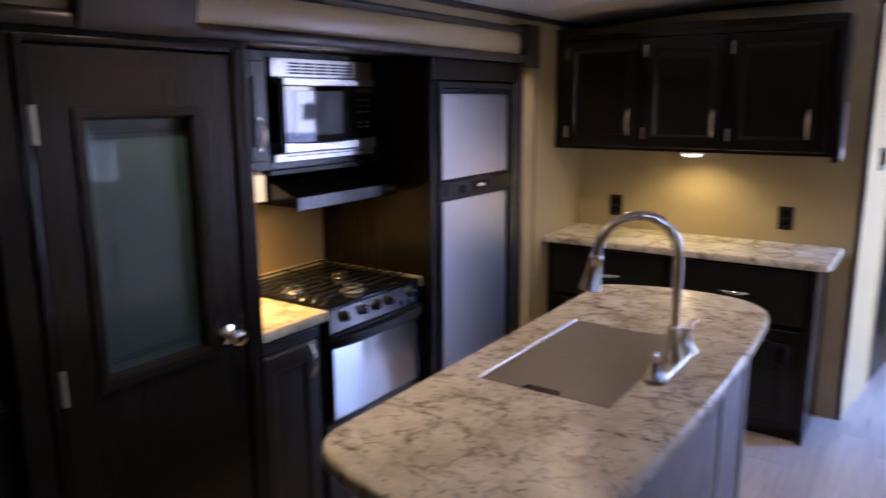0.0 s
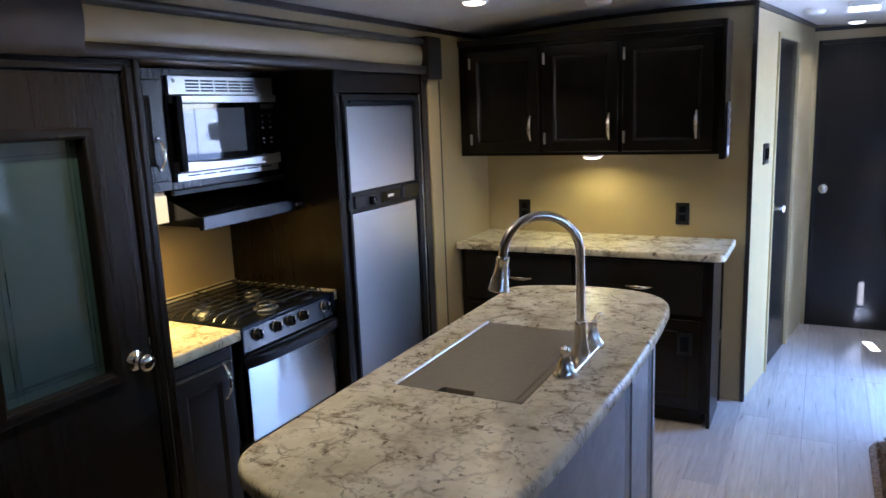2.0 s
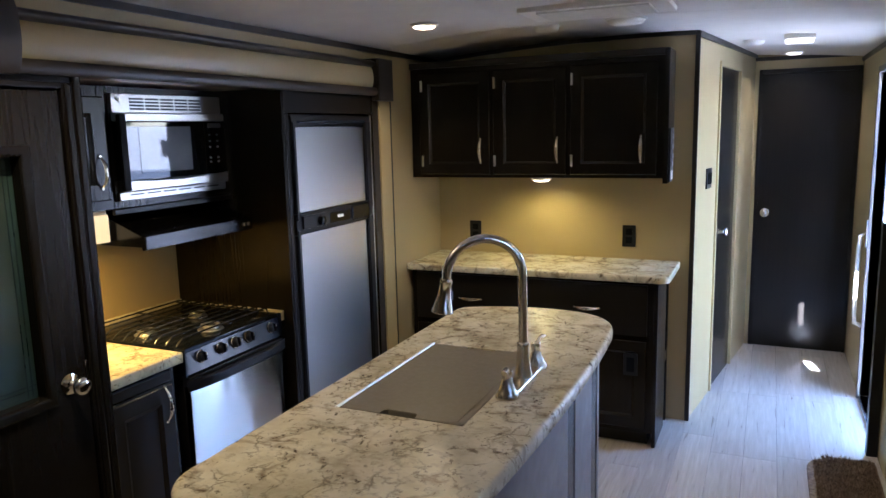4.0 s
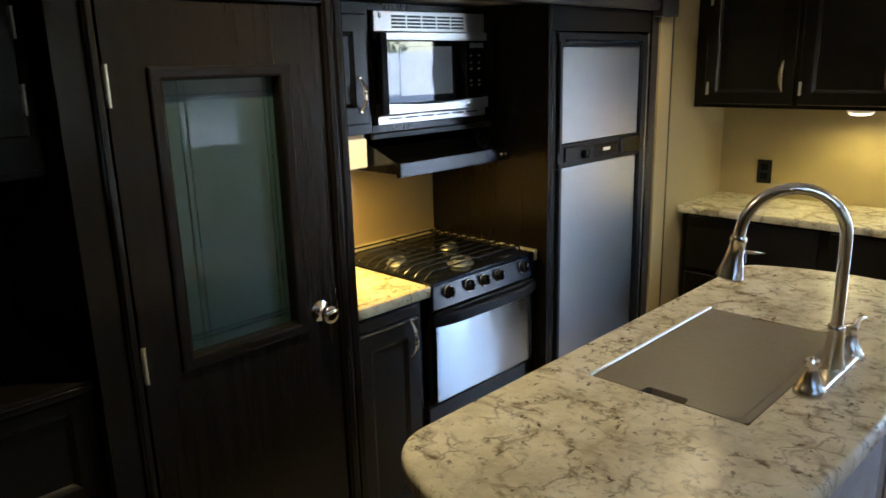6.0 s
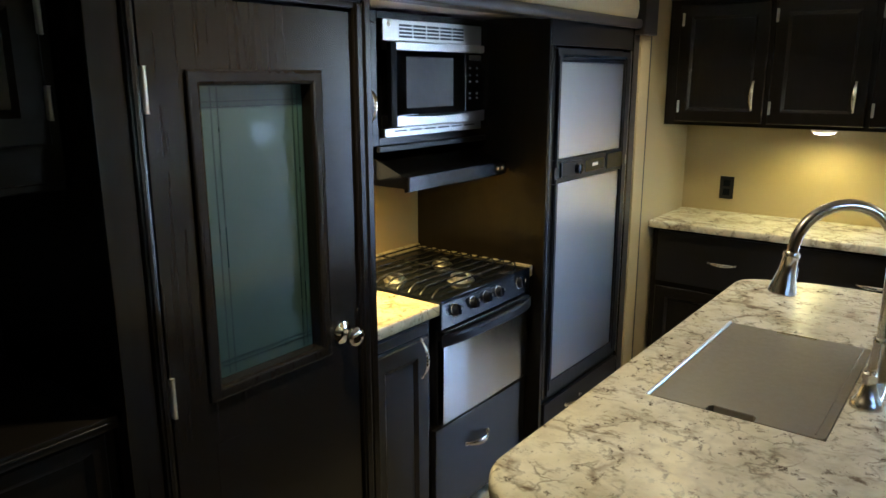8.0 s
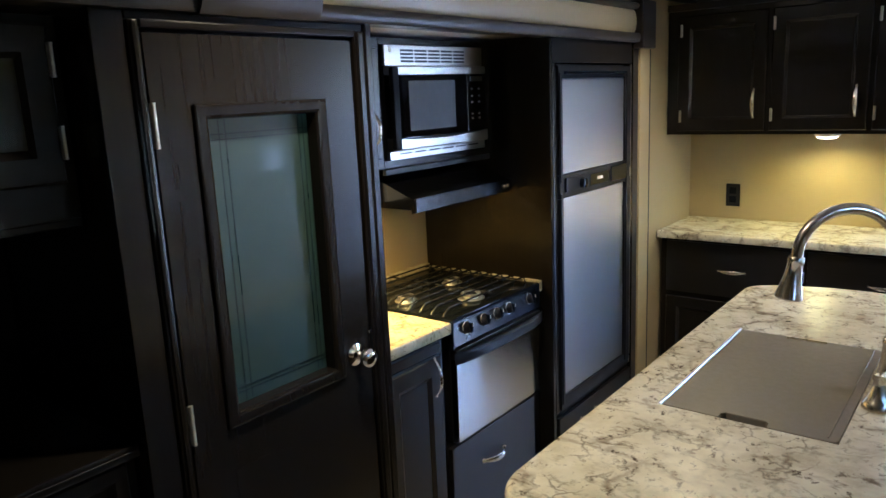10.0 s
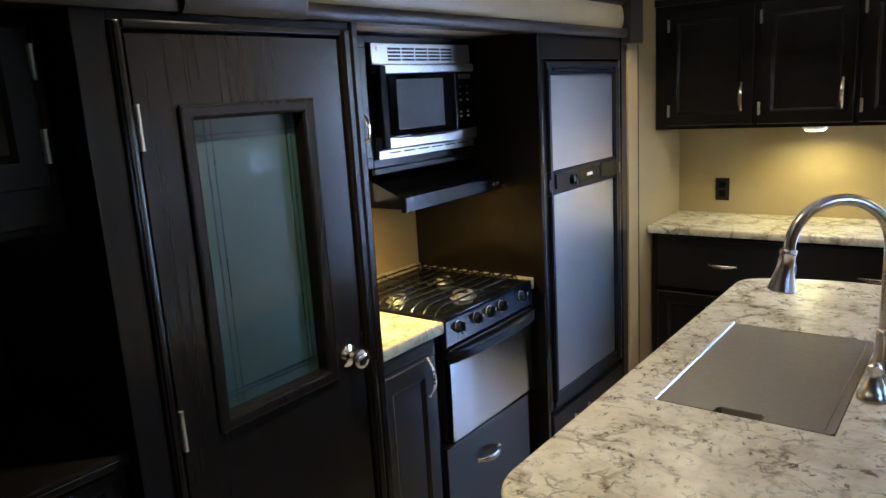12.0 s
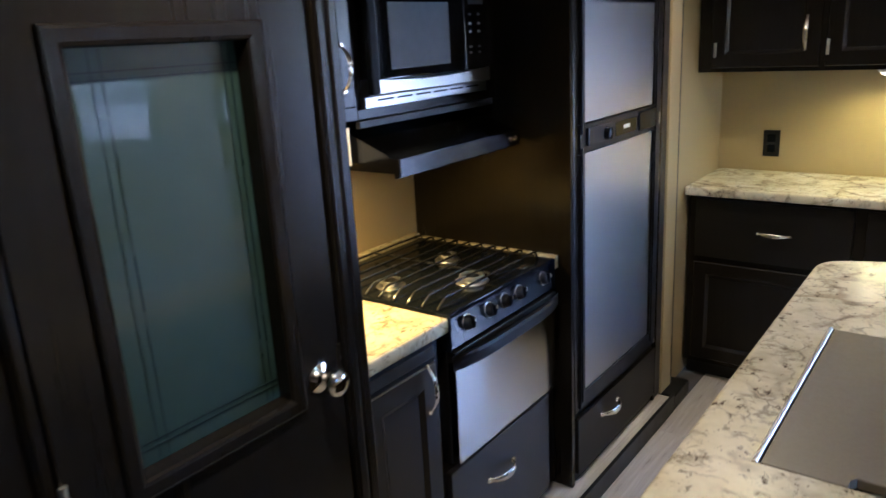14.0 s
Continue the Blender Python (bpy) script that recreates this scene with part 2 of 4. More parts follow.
JOINT = m_plain("floor_base", (0.07, 0.062, 0.055), 0.7)


# ---- mesh helpers ----
def SL(x):
    """A face that looks to +x: u runs along y, w out of the face."""
    return (x, 0, 0, 1, 1, 0)


def FA(y):
    """A face that looks to -y: u runs along x."""
    return (0, y, 1, 0, 0, -1)


def RT(x):
    """A face that looks to -x: u runs along y."""
    return (x, 0, 0, 1, -1, 0)


def at(F, u, w, z):
    return Vector((F[0] + F[2] * u + F[4] * w, F[1] + F[3] * u + F[5] * w, z))


def fbox(bm, F, u0, u1, w0, w1, z0, z1, bev=0.0):
    c = [bm.verts.new(at(F, u, w, z)) for u in (u0, u1) for w in (w0, w1) for z in (z0, z1)]
    fs = [bm.faces.new([c[i] for i in q]) for q in ((0, 1, 3, 2), (4, 6, 7, 5), (0, 4, 5, 1), (2, 3, 7, 6), (0, 2, 6, 4), (1, 5, 7, 3))]
    if bev:
        bmesh.ops.bevel(bm, geom=list({e for f in fs for e in f.edges}), offset=bev, segments=2, affect="EDGES", profile=0.6)
    return bm


W = (0, 0, 1, 0, 0, 1)


def box(x0, x1, y0, y1, z0, z1, bev=0.0, bm=None):
    return fbox(bm or bmesh.new(), W, x0, x1, y0, y1, z0, z1, bev)


def ring(bm, c, a, b, r, n, ph=0.0):
    return [bm.verts.new(c + a * (r * math.cos(6.28318 * i / n + ph)) + b * (r * math.sin(6.28318 * i / n + ph))) for i in range(n)]


def skin(bm, rings, caps=True):
    for p, q in zip(rings, rings[1:]):
        n = len(p)
        for i in range(n):
            bm.faces.new((p[i], p[(i + 1) % n], q[(i + 1) % n], q[i]))
    if caps:
        bm.faces.new(rings[0][::-1])
        bm.faces.new(rings[-1])
    return bm


def axes(d):
    d = d.normalized()
    a = d.orthogonal().normalized()
    return a, d.cross(a)


ROUND = set()


def tube(bm, pts, r, n=10, flat=1.0):
    """A round bar along a line of points; r may be one number or one for each point."""
    ROUND.add(id(bm))
    pts = [Vector(p) for p in pts]
    rs = r if isinstance(r, (list, tuple)) else [r] * len(pts)
    rings, a = [], None
    for i, p in enumerate(pts):
        d = (pts[min(i + 1, len(pts) - 1)] - pts[max(i - 1, 0)]).normalized()
        a = axes(d)[0] if a is None else (a - d * a.dot(d)).normalized()
        rings.append(ring(bm, p, a, d.cross(a) * flat, rs[i], n))
    return skin(bm, rings)


def lathe(bm, base, axis, prof, n=20):
    """prof: rows of (distance along the axis, radius)."""
    ROUND.add(id(bm))
    a, b = axes(Vector(axis))
    d = Vector(axis).normalized()
    return skin(bm, [ring(bm, Vector(base) + d * h, a, b, max(r, 0.0004), n) for h, r in prof])


def prism(bm, prof, y0, y1):
    """A profile of (x, z) points drawn out along y."""
    ROUND.add(id(bm))
    return skin(bm, [[bm.verts.new((x, y, z)) for x, z in prof] for y in (y0, y1)])


def finish(name, bm, material):
    angle = 50 if id(bm) in ROUND else 16
    ROUND.discard(id(bm))
    bmesh.ops.recalc_face_normals(bm, faces=bm.faces)
    me = bpy.data.meshes.new(name)
    bm.to_mesh(me)
    bm.free()
    me.materials.append(material)
    me.shade_smooth()
    me.set_sharp_from_angle(angle=radians(angle))
    return me


def part(name, bm, material, parent, label=""):
    ob = new(name, finish(name, bm, material))
    ob.parent = parent
    if parent.type == "EMPTY":
        ob.matrix_parent_inverse = Matrix.Translation(-parent.location)
    return tagged(ob, label)


def thing(name, base, label, category, group="", kind=""):
    e = new(name)
    e.location, e.empty_display_size = base, 0.05
    return tagged(e, label, category, group, kind)


def whole(name, bm, material, label, category, group="", kind=""):
    return tagged(new(name, finish(name, bm, material)), label, category, group, kind)


def structure(name, bm, material, label, category):
    return whole(name, bm, material, label, category, kind="structure")


def walling(F, u0, u1, w0, w1, z0, z1, holes=()):
    """A wall with real openings (u0, u1, z0, z1)."""
    bm = bmesh.new()
    us = sorted({u0, u1, *(h[0] for h in holes), *(h[1] for h in holes)})
    for a, b in zip(us, us[1:]):
        z = z0
        for h in sorted((h for h in holes if h[0] <= a and h[1] >= b), key=lambda h: h[2]):
            if h[2] > z:
                fbox(bm, F, a, b, w0, w1, z, h[2])
            z = h[3]
        if z < z1:
            fbox(bm, F, a, b, w0, w1, z, z1)
    bmesh.ops.remove_doubles(bm, verts=bm.verts, dist=0.0001)
    return bm


def arch_pull(F, u, z, length, upright=True, out=0.027, r=0.0055):
    """A bowed cabinet pull: a flat bar, broad in the middle, that tapers into two round feet."""
    bm, rings = bmesh.new(), []
    ROUND.add(id(bm))
    for i in range(33):
        s = i / 32 * 2 - 1
        rib = 1 + 0.16 * math.cos(25.133 * s) * (1 - s * s)
        w, k = out * (1 - abs(s) ** 2.4) + 0.002, s * length / 2
        broad, thin = r * (0.70 + 0.90 * (1 - s * s)) * rib, r * 0.55 * rib
        loop = []
        for j in range(10):
            a = 6.28318 * j / 10
            side, deep = broad * math.cos(a), w + thin * math.sin(a)
            loop.append(bm.verts.new(at(F, u + side, deep, z + k) if upright else at(F, u + k, deep, z + side)))
        rings.append(loop)
    skin(bm, rings)
    for s in (-1, 1):
        k = s * length / 2
        p = at(F, u, 0, z + k) if upright else at(F, u + k, 0, z)
        lathe(bm, p, at(F, 0, 1, 0) - at(F, 0, 0, 0), [(0, r * 1.3), (0.004, r * 1.2), (0.006, r)], 8)
    return bm


def hinge_bm(F, u, z, length=0.07):
    bm = bmesh.new()
    tube(bm, [at(F, u, 0.006, z - length / 2), at(F, u, 0.006, z + length / 2)], 0.0048, 8)
    for k in (-0.5, -0.17, 0.17, 0.5):
        tube(bm, [at(F, u, 0.006, z + k * length - 0.0015), at(F, u, 0.006, z + k * length + 0.0015)], 0.0056, 8)
    fbox(bm, F, u - 0.0055, u + 0.0055, 0.0, 0.003, z - length / 2, z + length / 2)
    return bm


def framed_panel(F, u0, u1, z0, z1, thick=0.019, rail=0.055, deep=0.009):
    """A cabinet door or drawer front: stiles, rails, a sloped inner moulding and a sunken flat panel."""
    bm = bmesh.new()
    r = min(rail, (u1 - u0) * 0.3, (z1 - z0) * 0.34)

    def loop(i, w):
        return [bm.verts.new(at(F, u, w, z)) for u, z in ((u0 + i, z0 + i), (u1 - i, z0 + i), (u1 - i, z1 - i), (u0 + i, z1 - i))]

    loops = [loop(0, 0), loop(0, thick - 0.004), loop(0.004, thick), loop(r, thick), loop(r + 0.004, thick - 0.003),
             loop(r + 0.012, thick - deep + 0.002), loop(r + 0.014, thick - deep)]
    return skin(bm, loops)


def door_unit(parent, F, u0, u1, z0, z1, pull=None, hinges=(), name="door", mat=None):
    """A framed cabinet front with its pull ('u' position, z, length, upright) and hinges (u, z)."""
    d = part(name, framed_panel(F, u0, u1, z0, z1), mat or WOODV, parent)
    F2 = tuple(list(at(F, 0, 0.019, 0))[:2]) + F[2:]
    if pull:
        part("pull", arch_pull(F2, *pull), NICKEL, d, "bowed brushed nickel pull")
    for u, z in hinges:
        part("hinge", hinge_bm(F2, u, z, 0.055), DULLNICKEL, d, "small nickel hinge")
    return d


def outline(corners, bows, radii, step=0.02):
    """A closed outline of bowed edges with rounded corners, anticlockwise."""
    n, edges = len(corners), []
    for i in range(n):
        a, b = Vector(corners[i]), Vector(corners[(i + 1) % n])
        k = max(2, int((b - a).length / step))
        out = Vector(((b - a).y, -(b - a).x)).normalized()
        edges.append([a.lerp(b, j / k) + out * (bows[i] * 4 * (j / k) * (1 - j / k)) for j in range(k + 1)])
    pts = []
    for i in range(n):
        r0, r1 = radii[i], radii[(i + 1) % n]
        a, b = Vector(corners[i]), Vector(corners[(i + 1) % n])
        mid = [p for p in edges[i] if (p - a).length > r0 and (p - b).length > r1]
        pts += mid
        nxt = [p for p in edges[(i + 1) % n] if (p - b).length > r1]
        p0, p2 = mid[-1], nxt[0]
        pts += [p0 * (1 - s) ** 2 + b * 2 * s * (1 - s) + p2 * s * s for s in (0.12, 0.24, 0.36, 0.5, 0.64, 0.76, 0.88)]
    return pts


def rolled_edge(pts, z0, z1, r=0.012):
    """The underside and rolled edge of a worktop or plate."""
    bm, n = bmesh.new(), len(pts)
    ROUND.add(id(bm))
    nor = [Vector(((pts[(i + 1) % n] - pts[i - 1]).y, -(pts[(i + 1) % n] - pts[i - 1]).x)).normalized() for i in range(n)]
    rows = [(0.012, z0), (0.003, z0 + 0.002), (0, z0 + 0.006)] + [(r * (1 - math.cos(t)), z1 - r + r * math.sin(t)) for t in (0, 0.4, 0.8, 1.2, 1.571)] + [(r + 0.004, z1)]
    rings = [[bm.verts.new((*(p - v * i), z)) for p, v in zip(pts, nor)] for i, z in rows]
    skin(bm, rings, caps=False)
    bm.faces.new(rings[0][::-1])
    return bm


def sheet(pts, z0, z1, r=0.012, hole=None):
    """The flat top sheet inside a rolled edge; hole: (x0, x1, y0, y1)."""
    bm, n = bmesh.new(), len(pts)
    nor = [Vector(((pts[(i + 1) % n] - pts[i - 1]).y, -(pts[(i + 1) % n] - pts[i - 1]).x)).normalized() for i in range(n)]
    rim = [bm.verts.new((*(p - v * (r + 0.004)), z1)) for p, v in zip(pts, nor)]
    if not hole:
        bm.faces.new(rim)
        return bm
    x0, x1, y0, y1 = hole
    h = [bm.verts.new((x, y, z1)) for x, y in ((x0, y0), (x1, y0), (x1, y1), (x0, y1))]
    low = [bm.verts.new((v.co.x, v.co.y, z0 + 0.002)) for v in h]
    skin(bm, [h, low], caps=False)
    es = [bm.edges.get((h[i], h[(i + 1) % 4])) for i in range(4)] + [bm.edges.new((rim[i], rim[(i + 1) % n])) for i in range(n)]
    bmesh.ops.triangle_fill(bm, edges=es, use_beauty=True, use_dissolve=False)
    return bm


def slab(pts, z0, z1, r=0.012):
    """A plate with a rolled edge, closed on top."""
    bm = rolled_edge(pts, z0, z1, r)
    bmesh.ops.holes_fill(bm, edges=[e for e in bm.edges if e.is_boundary], sides=0)
    return bm


def worktop(parent, pts, z0, z1, r, hole=None):
    part("rolled_edge", rolled_edge(pts, z0, z1, r), COUNTER, parent, "rounded laminate front edge")
    part("top_sheet", sheet(pts, z0, z1, r, hole), COUNTER, parent)


def lamp(name, where, energy, color, size, spot=0.0, spread=130):
    """A real light source under a lamp's lens, shining down."""
    data = bpy.data.lights.new(name, "SPOT" if spot else "AREA")
    data.energy, data.color = energy, color
    if spot:
        data.spot_size, data.spot_blend, data.shadow_soft_size = radians(spot), 0.7, size
    else:
        data.shape, data.size, data.spread = "DISK", size, radians(spread)
    ob = new(name, data)
    ob.location = where
    return ob


# ---- structure ----
XL, XR, YF, YB, YBED = -3.445, -1.07, 7.592, 0.3, 9.24


def ceil_z(x):
    return 2.10 - 0.062 * ((x + 2.25) / 1.2) ** 2


bm = bmesh.new()
xs = [XL - 0.08 + i * (XR - XL + 0.16) / 24 for i in range(25)]
for y0, y1 in ((YB - 0.1, 1.9), (1.904, 3.7), (3.704, 5.3), (5.304, 6.9), (6.904, YBED + 0.1)):
    skin(bm, [[bm.verts.new((x, y, ceil_z(x))) for x in xs] + [bm.verts.new((x, y, ceil_z(x) + 0.03)) for x in reversed(xs)] for y in (y0, y1)])
bm2 = box(XL - 0.1, XR + 0.1, YB - 0.1, YBED + 0.1, 2.14, 2.2)
structure("ceiling", bm, CEIL, "pale vinyl ceiling, gently arched with panel seams", "ceiling")
structure("roof", bm2, CEIL, "flat trailer roof above the ceiling", "roof")

structure("wall_left_far", walling(SL(XL), 6.90, YF + 0.05, -0.05, 0, 0, 2.09), TAN, "tan wallboard beside the slide-out opening", "wall")
structure("wall_left_head", walling(SL(XL), 1.8, 6.90, -0.05, 0.0, 1.84, 2.09), TAN, "tan wallboard above the slide-out", "wall")
structure("wall_left_near", walling(SL(XL), YB, 1.8, -0.05, 0, 0, 2.09), TAN, "plain tan wallboard", "wall")
structure("wall_far", walling(FA(YF), XL - 0.05, -1.974, -0.04, 0, 0, 2.12), TAN, "tan wallboard behind the counter, lit by a puck light", "wall")
structure("wall_near", walling(FA(YB), XL - 0.05, XR + 0.05, 0, 0.05, 0, 2.15), TAN, "plain tan wallboard", "wall")

hd = Vector((0.239, 1.648)).normalized()
HALL = (-1.974, YF, hd.x, hd.y, hd.y, -hd.x)
structure("wall_hall", walling(HALL, 0.0, 1.70, -0.04, 0, 0, 2.12, [(0.54, 1.125, -1, 1.955)]), TAN, "tan hall wallboard washed by daylight", "wall")
DW = (7.52, 8.285, 0.02, 1.88)
WIN1, WIN2, WIN3 = (5.74, 6.13, 1.10, 1.46), (6.53, 6.76, 1.18, 1.335), (4.30, 5.03, 1.40, 1.83)
structure("wall_right", walling(RT(XR), YB, YBED + 0.05, -0.05, 0, 0, 2.12, [DW, WIN1, WIN2, WIN3]), TAN, "tan outer wallboard with entry doorway and windows", "wall")
structure("wall_bedroom", walling(FA(YBED), -1.80, XR + 0.05, -0.04, 0, 0, 2.12, [(-1.695, -1.085, -1, 1.960)]), TAN, "tan wallboard round the bedroom door", "wall")

# slide-out shell
structure("slide_wall_back", walling(SL(-4.02), 1.8, 6.95, -0.05, 0, 0, 1.90), TAN, "tan backsplash board at the back of the slide-out", "wall")
structure("slide_wall_end_near", walling(FA(1.8), -4.07, -3.45, 0, 0.05, 0, 1.9), TAN, "plain slide-out end wall", "wall")
structure("slide_wall_end_far", walling(FA(6.80), -4.07, -3.46, -0.05, 0, 0, 1.9), TAN, "plain slide-out end wall", "wall")
structure("slide_ceiling", box(-4.07, -3.445, 1.8, 6.83, 1.815, 1.835), CEIL, "pale ceiling of the slide-out", "ceiling")
slide_floor = structure("slide_floor", box(-4.07, -3.357, 1.8, 6.78, -0.06, 0.068, 0.003), PLANK, "pale plank floor of the slide-out, a low step up", "floor")
structure("slide_floor_seal", box(-3.357, -3.343, 1.8, 6.80, -0.02, 0.072, 0.002), BLACK, "black rubber seal along the slide-out floor edge", "trim")

# valance over the slide-out, drawn out along y
def bowed(z0, z1, x0, x1, n=8):
    return [(x0 + (x1 - x0) * math.sin(math.pi * i / n) ** 0.6, z0 + (z1 - z0) * i / n) for i in range(n + 1)]


valance = thing("valance", (-3.4, 4.3, 1.8), "tan bowed valance with dark trim rails above the slide-out", "valance")
part("face_board", prism(bmesh.new(), [(-3.443, 1.838)] + bowed(1.838, 1.937, -3.405, -3.392) + [(-3.443, 1.937)], 1.81, 6.73), TAN, valance)
part("top_rail", prism(bmesh.new(), [(-3.443, 1.937)] + bowed(1.937, 1.968, -3.40, -3.378) + [(-3.443, 1.968)], 1.81, 6.73), TRIM, valance, "dark glossy upper rail")
part("bottom_rail", prism(bmesh.new(), [(-3.443, 1.800)] + bowed(1.800, 1.838, -3.380, -3.373) + [(-3.443, 1.838)], 1.81, 6.73), TRIM, valance, "dark glossy lower rail")
part("end_block", box(-3.443, -3.362, 6.73, 6.875, 1.775, 1.978, 0.006), TRIM, valance, "dark square end block")
pad = [(-3.443, 1.796)] + bowed(1.796, 2.0, -3.372, -3.345, 14) + [(-3.443, 2.0)]
part("seam_cover", prism(bmesh.new(), pad, 4.526, 4.849), TRIM, valance, "dark bowed cover piece over the valance seam")

tr = thing("trim", (XL, 6.8, 0.07), "dark upright trim at the slide-out opening", "trim", kind="structure")
part("jamb", box(-3.455, -3.405, 6.728, 6.785, 0.07, 1.80, 0.004), TRIM, tr)
part("jamb_strip", box(-3.455, -3.398, 6.788, 6.897, 0.065, 1.776, 0.004), TAN, tr)
part("edge_bead", box(-3.455, -3.400, 6.899, 6.915, 0.065, 1.776, 0.003), TRIM, tr)
part("foot_block", box(-3.45, -3.345, 6.805, 6.985, 0.0, 0.060, 0.006), BLACK, tr, "black rubber foot block")
ct = thing("cornice", (XL, 6, 2.0), "thin dark strip along the ceiling edge", "trim", kind="structure")
part("left_strip", box(-3.444, -3.430, YB, YF, 2.012, 2.036), TRIM, ct)
bm = bmesh.new()
top = [(x, ceil_z(x)) for x in [XL + 0.015 + i * (-1.965 - XL - 0.015) / 16 for i in range(17)]]
skin(bm, [[bm.verts.new((x, y, z + 0.004)) for x, z in top] + [bm.verts.new((x, y, z - 0.022)) for x, z in reversed(top)] for y in (YF - 0.001, YF - 0.014)])
part("far_strip", bm, TRIM, ct)
part("hall_strip", fbox(bmesh.new(), HALL, 0.0, 1.66, 0.001, 0.014, 2.066, 2.094), TRIM, ct)
part("bedroom_strip", box(-1.74, XR, YBED - 0.014, YBED - 0.001, 2.045, 2.070), TRIM, ct)
part("right_strip", box(XR - 0.014, XR - 0.001, YB, YBED, 2.012, 2.036), TRIM, ct)
part("corner_bead", box(-1.986, -1.962, YF - 0.010, YF + 0.010, 0.0, 2.09, 0.004), TRIM, ct, "dark bead on the outer wall corner")

# ---- lamps ----
def puck(base, r, label, mat, drop=0.014):
    t = thing("recessed_light", base, label, "ceiling light", "ceiling lights")
    x, y, z = base
    part("trim_ring", lathe(bmesh.new(), (x, y, z), (0, 0, -1), [(0, r * 1.28), (0.004, r * 1.30), (drop * 0.8, r * 1.08), (drop * 0.85, r)], 28), WHITEP, t)
    part("lens", lathe(bmesh.new(), (x, y, z - drop * 0.8), (0, 0, -1), [(0, r), (0.002, r), (0.0075, r * 0.84), (0.0105, r * 0.5), (0.0115, r * 0.1)], 28), mat, t, "glowing lens")
    return t


# The light at (-1.40, 6.25) is set out of view, its place assumed.
for x, y in ((-2.99, 6.47), (-1.40, 6.25), (-3.03, 4.72)):
    z = ceil_z(x)
    puck((x, y, z), 0.048, "round recessed ceiling light glowing warm", LED)
    lamp("ceiling_lamp", (x, y, z - 0.028), CEIL_W, (1.0, 0.72, 0.33), 0.09)
x, y = -1.50, 8.95
puck((x, y, ceil_z(x)), 0.045, "round hall ceiling light glowing white", LEDCOOL)
lamp("hall_lamp", (x, y, ceil_z(x) - 0.028), CEIL_W * 0.5, (1.0, 0.85, 0.65), 0.09)
hl = thing("dome_light", (-1.5, 7.92, 2.06), "small square ceiling lamp with a white lens", "ceiling light", "ceiling lights")
part("base_plate", box(-1.575, -1.425, 7.863, 7.977, 2.050, 2.078, 0.004), WHITEP, hl)
part("lens", box(-1.568, -1.432, 7.870, 7.970, 2.034, 2.050, 0.006), LEDCOOL, hl, "glowing white lens")

pk = puck((-2.735, 7.36, 1.366), 0.046, "small round puck light glowing under the wall cabinet", LED, 0.021)
tagged(pk, category="puck light", group="under-cabinet lights")
lamp("puck_lamp", (-2.735, 7.36, 1.340), PUCK_W, WARM, 0.03, 164)
rl = thing("range_light", (-3.70, 5.30, 1.385), "small glowing lamp under the cabinet beside the range hood", "light", "under-cabinet lights")
part("housing", box(-3.745, -3.712, 5.250, 5.368, 1.268, 1.383, 0.003), WHITEP, rl)
part("lens", box(-3.712, -3.700, 5.253, 5.366, 1.270, 1.366, 0.003), LENS, rl, "warm glowing lens")
lamp("range_lamp", (-3.72, 5.30, 1.255), RANGE_W * 1.9, (1.0, 0.57, 0.10), 0.05, spread=165)

# ---- ceiling fittings ----
vent = thing("ceiling_vent", (-2.28, 6.56, 2.1), "white ceiling air register with slotted grilles", "vent")
part("frame", box(-2.56, -1.98, 6.42, 6.72, 2.078, 2.105, 0.006), WHITEP, vent)
for i in range(9):
    part("slat", box(-2.49, -2.05, 6.455 + i * 0.028, 6.469 + i * 0.028, 2.071, 2.079, 0.002), WHITEP, vent)
for bx, by, r, lab, cat in ((-2.23, 6.98, 0.085, "round white ceiling speaker cover", "speaker"), (-2.60, 6.99, 0.06, "round white gas detector on the ceiling", "detector"), (-1.725, 8.22, 0.055, "round white smoke detector in the hall", "detector")):
    z = ceil_z(bx)
    t = thing("ceiling_disc", (bx, by, z), lab, cat)
    part("body", lathe(bmesh.new(), (bx, by, z + 0.004), (0, 0, -1), [(0, r), (0.014, r), (0.026, r * 0.86), (0.03, r * 0.5)], 28), WHITEP, t)
    part("rim", lathe(bmesh.new(), (bx, by, z + 0.004), (0, 0, -1), [(0, r * 1.1), (0.008, r * 1.1), (0.010, r * 1.02)], 28), WHITEP, t)

# ---- pantry ----
pantry = thing("pantry_cabinet", (-3.7, 4.67, 0.068), "tall espresso pantry cabinet with a frosted glass door", "pantry")
part("side_panel", box(-4.015, -3.424, 4.314, 4.334, 0.07, 1.808), WOODV, pantry)
part("side_panel", box(-4.015, -3.424, 5.030, 5.050, 0.07, 1.808), WOODV, pantry)
part("back_panel", box(-4.010, -3.99, 4.335, 5.033, 0.07, 1.808), WOODV, pantry)
bm = box(-3.424, -3.402, 4.311, 4.380, 0.07, 1.808, 0.003)
part("stile", bm, WOODV, pantry)
part("stile", box(-3.424, -3.394, 5.025, 5.050, 0.07, 1.808, 0.004), WOODV, pantry)
part("top_rail", box(-3.424, -3.402, 4.381, 5.024, 1.783, 1.800, 0.003), WOODH, pantry)
for y0, y1 in ((4.380, 4.404), (4.985, 5.020)):
    bm = box(-3.410, -3.394, y0, y1, 0.07, 1.782, 0.005)
    box(-3.396, -3.388, y0 + 0.006, y1 - 0.008, 0.07, 1.779, 0.003, bm=bm)
    part("casing", bm, WOODV, pantry)
part("casing", box(-3.410, -3.390, 4.405, 4.984, 1.766, 1.783, 0.005), WOODH, pantry)
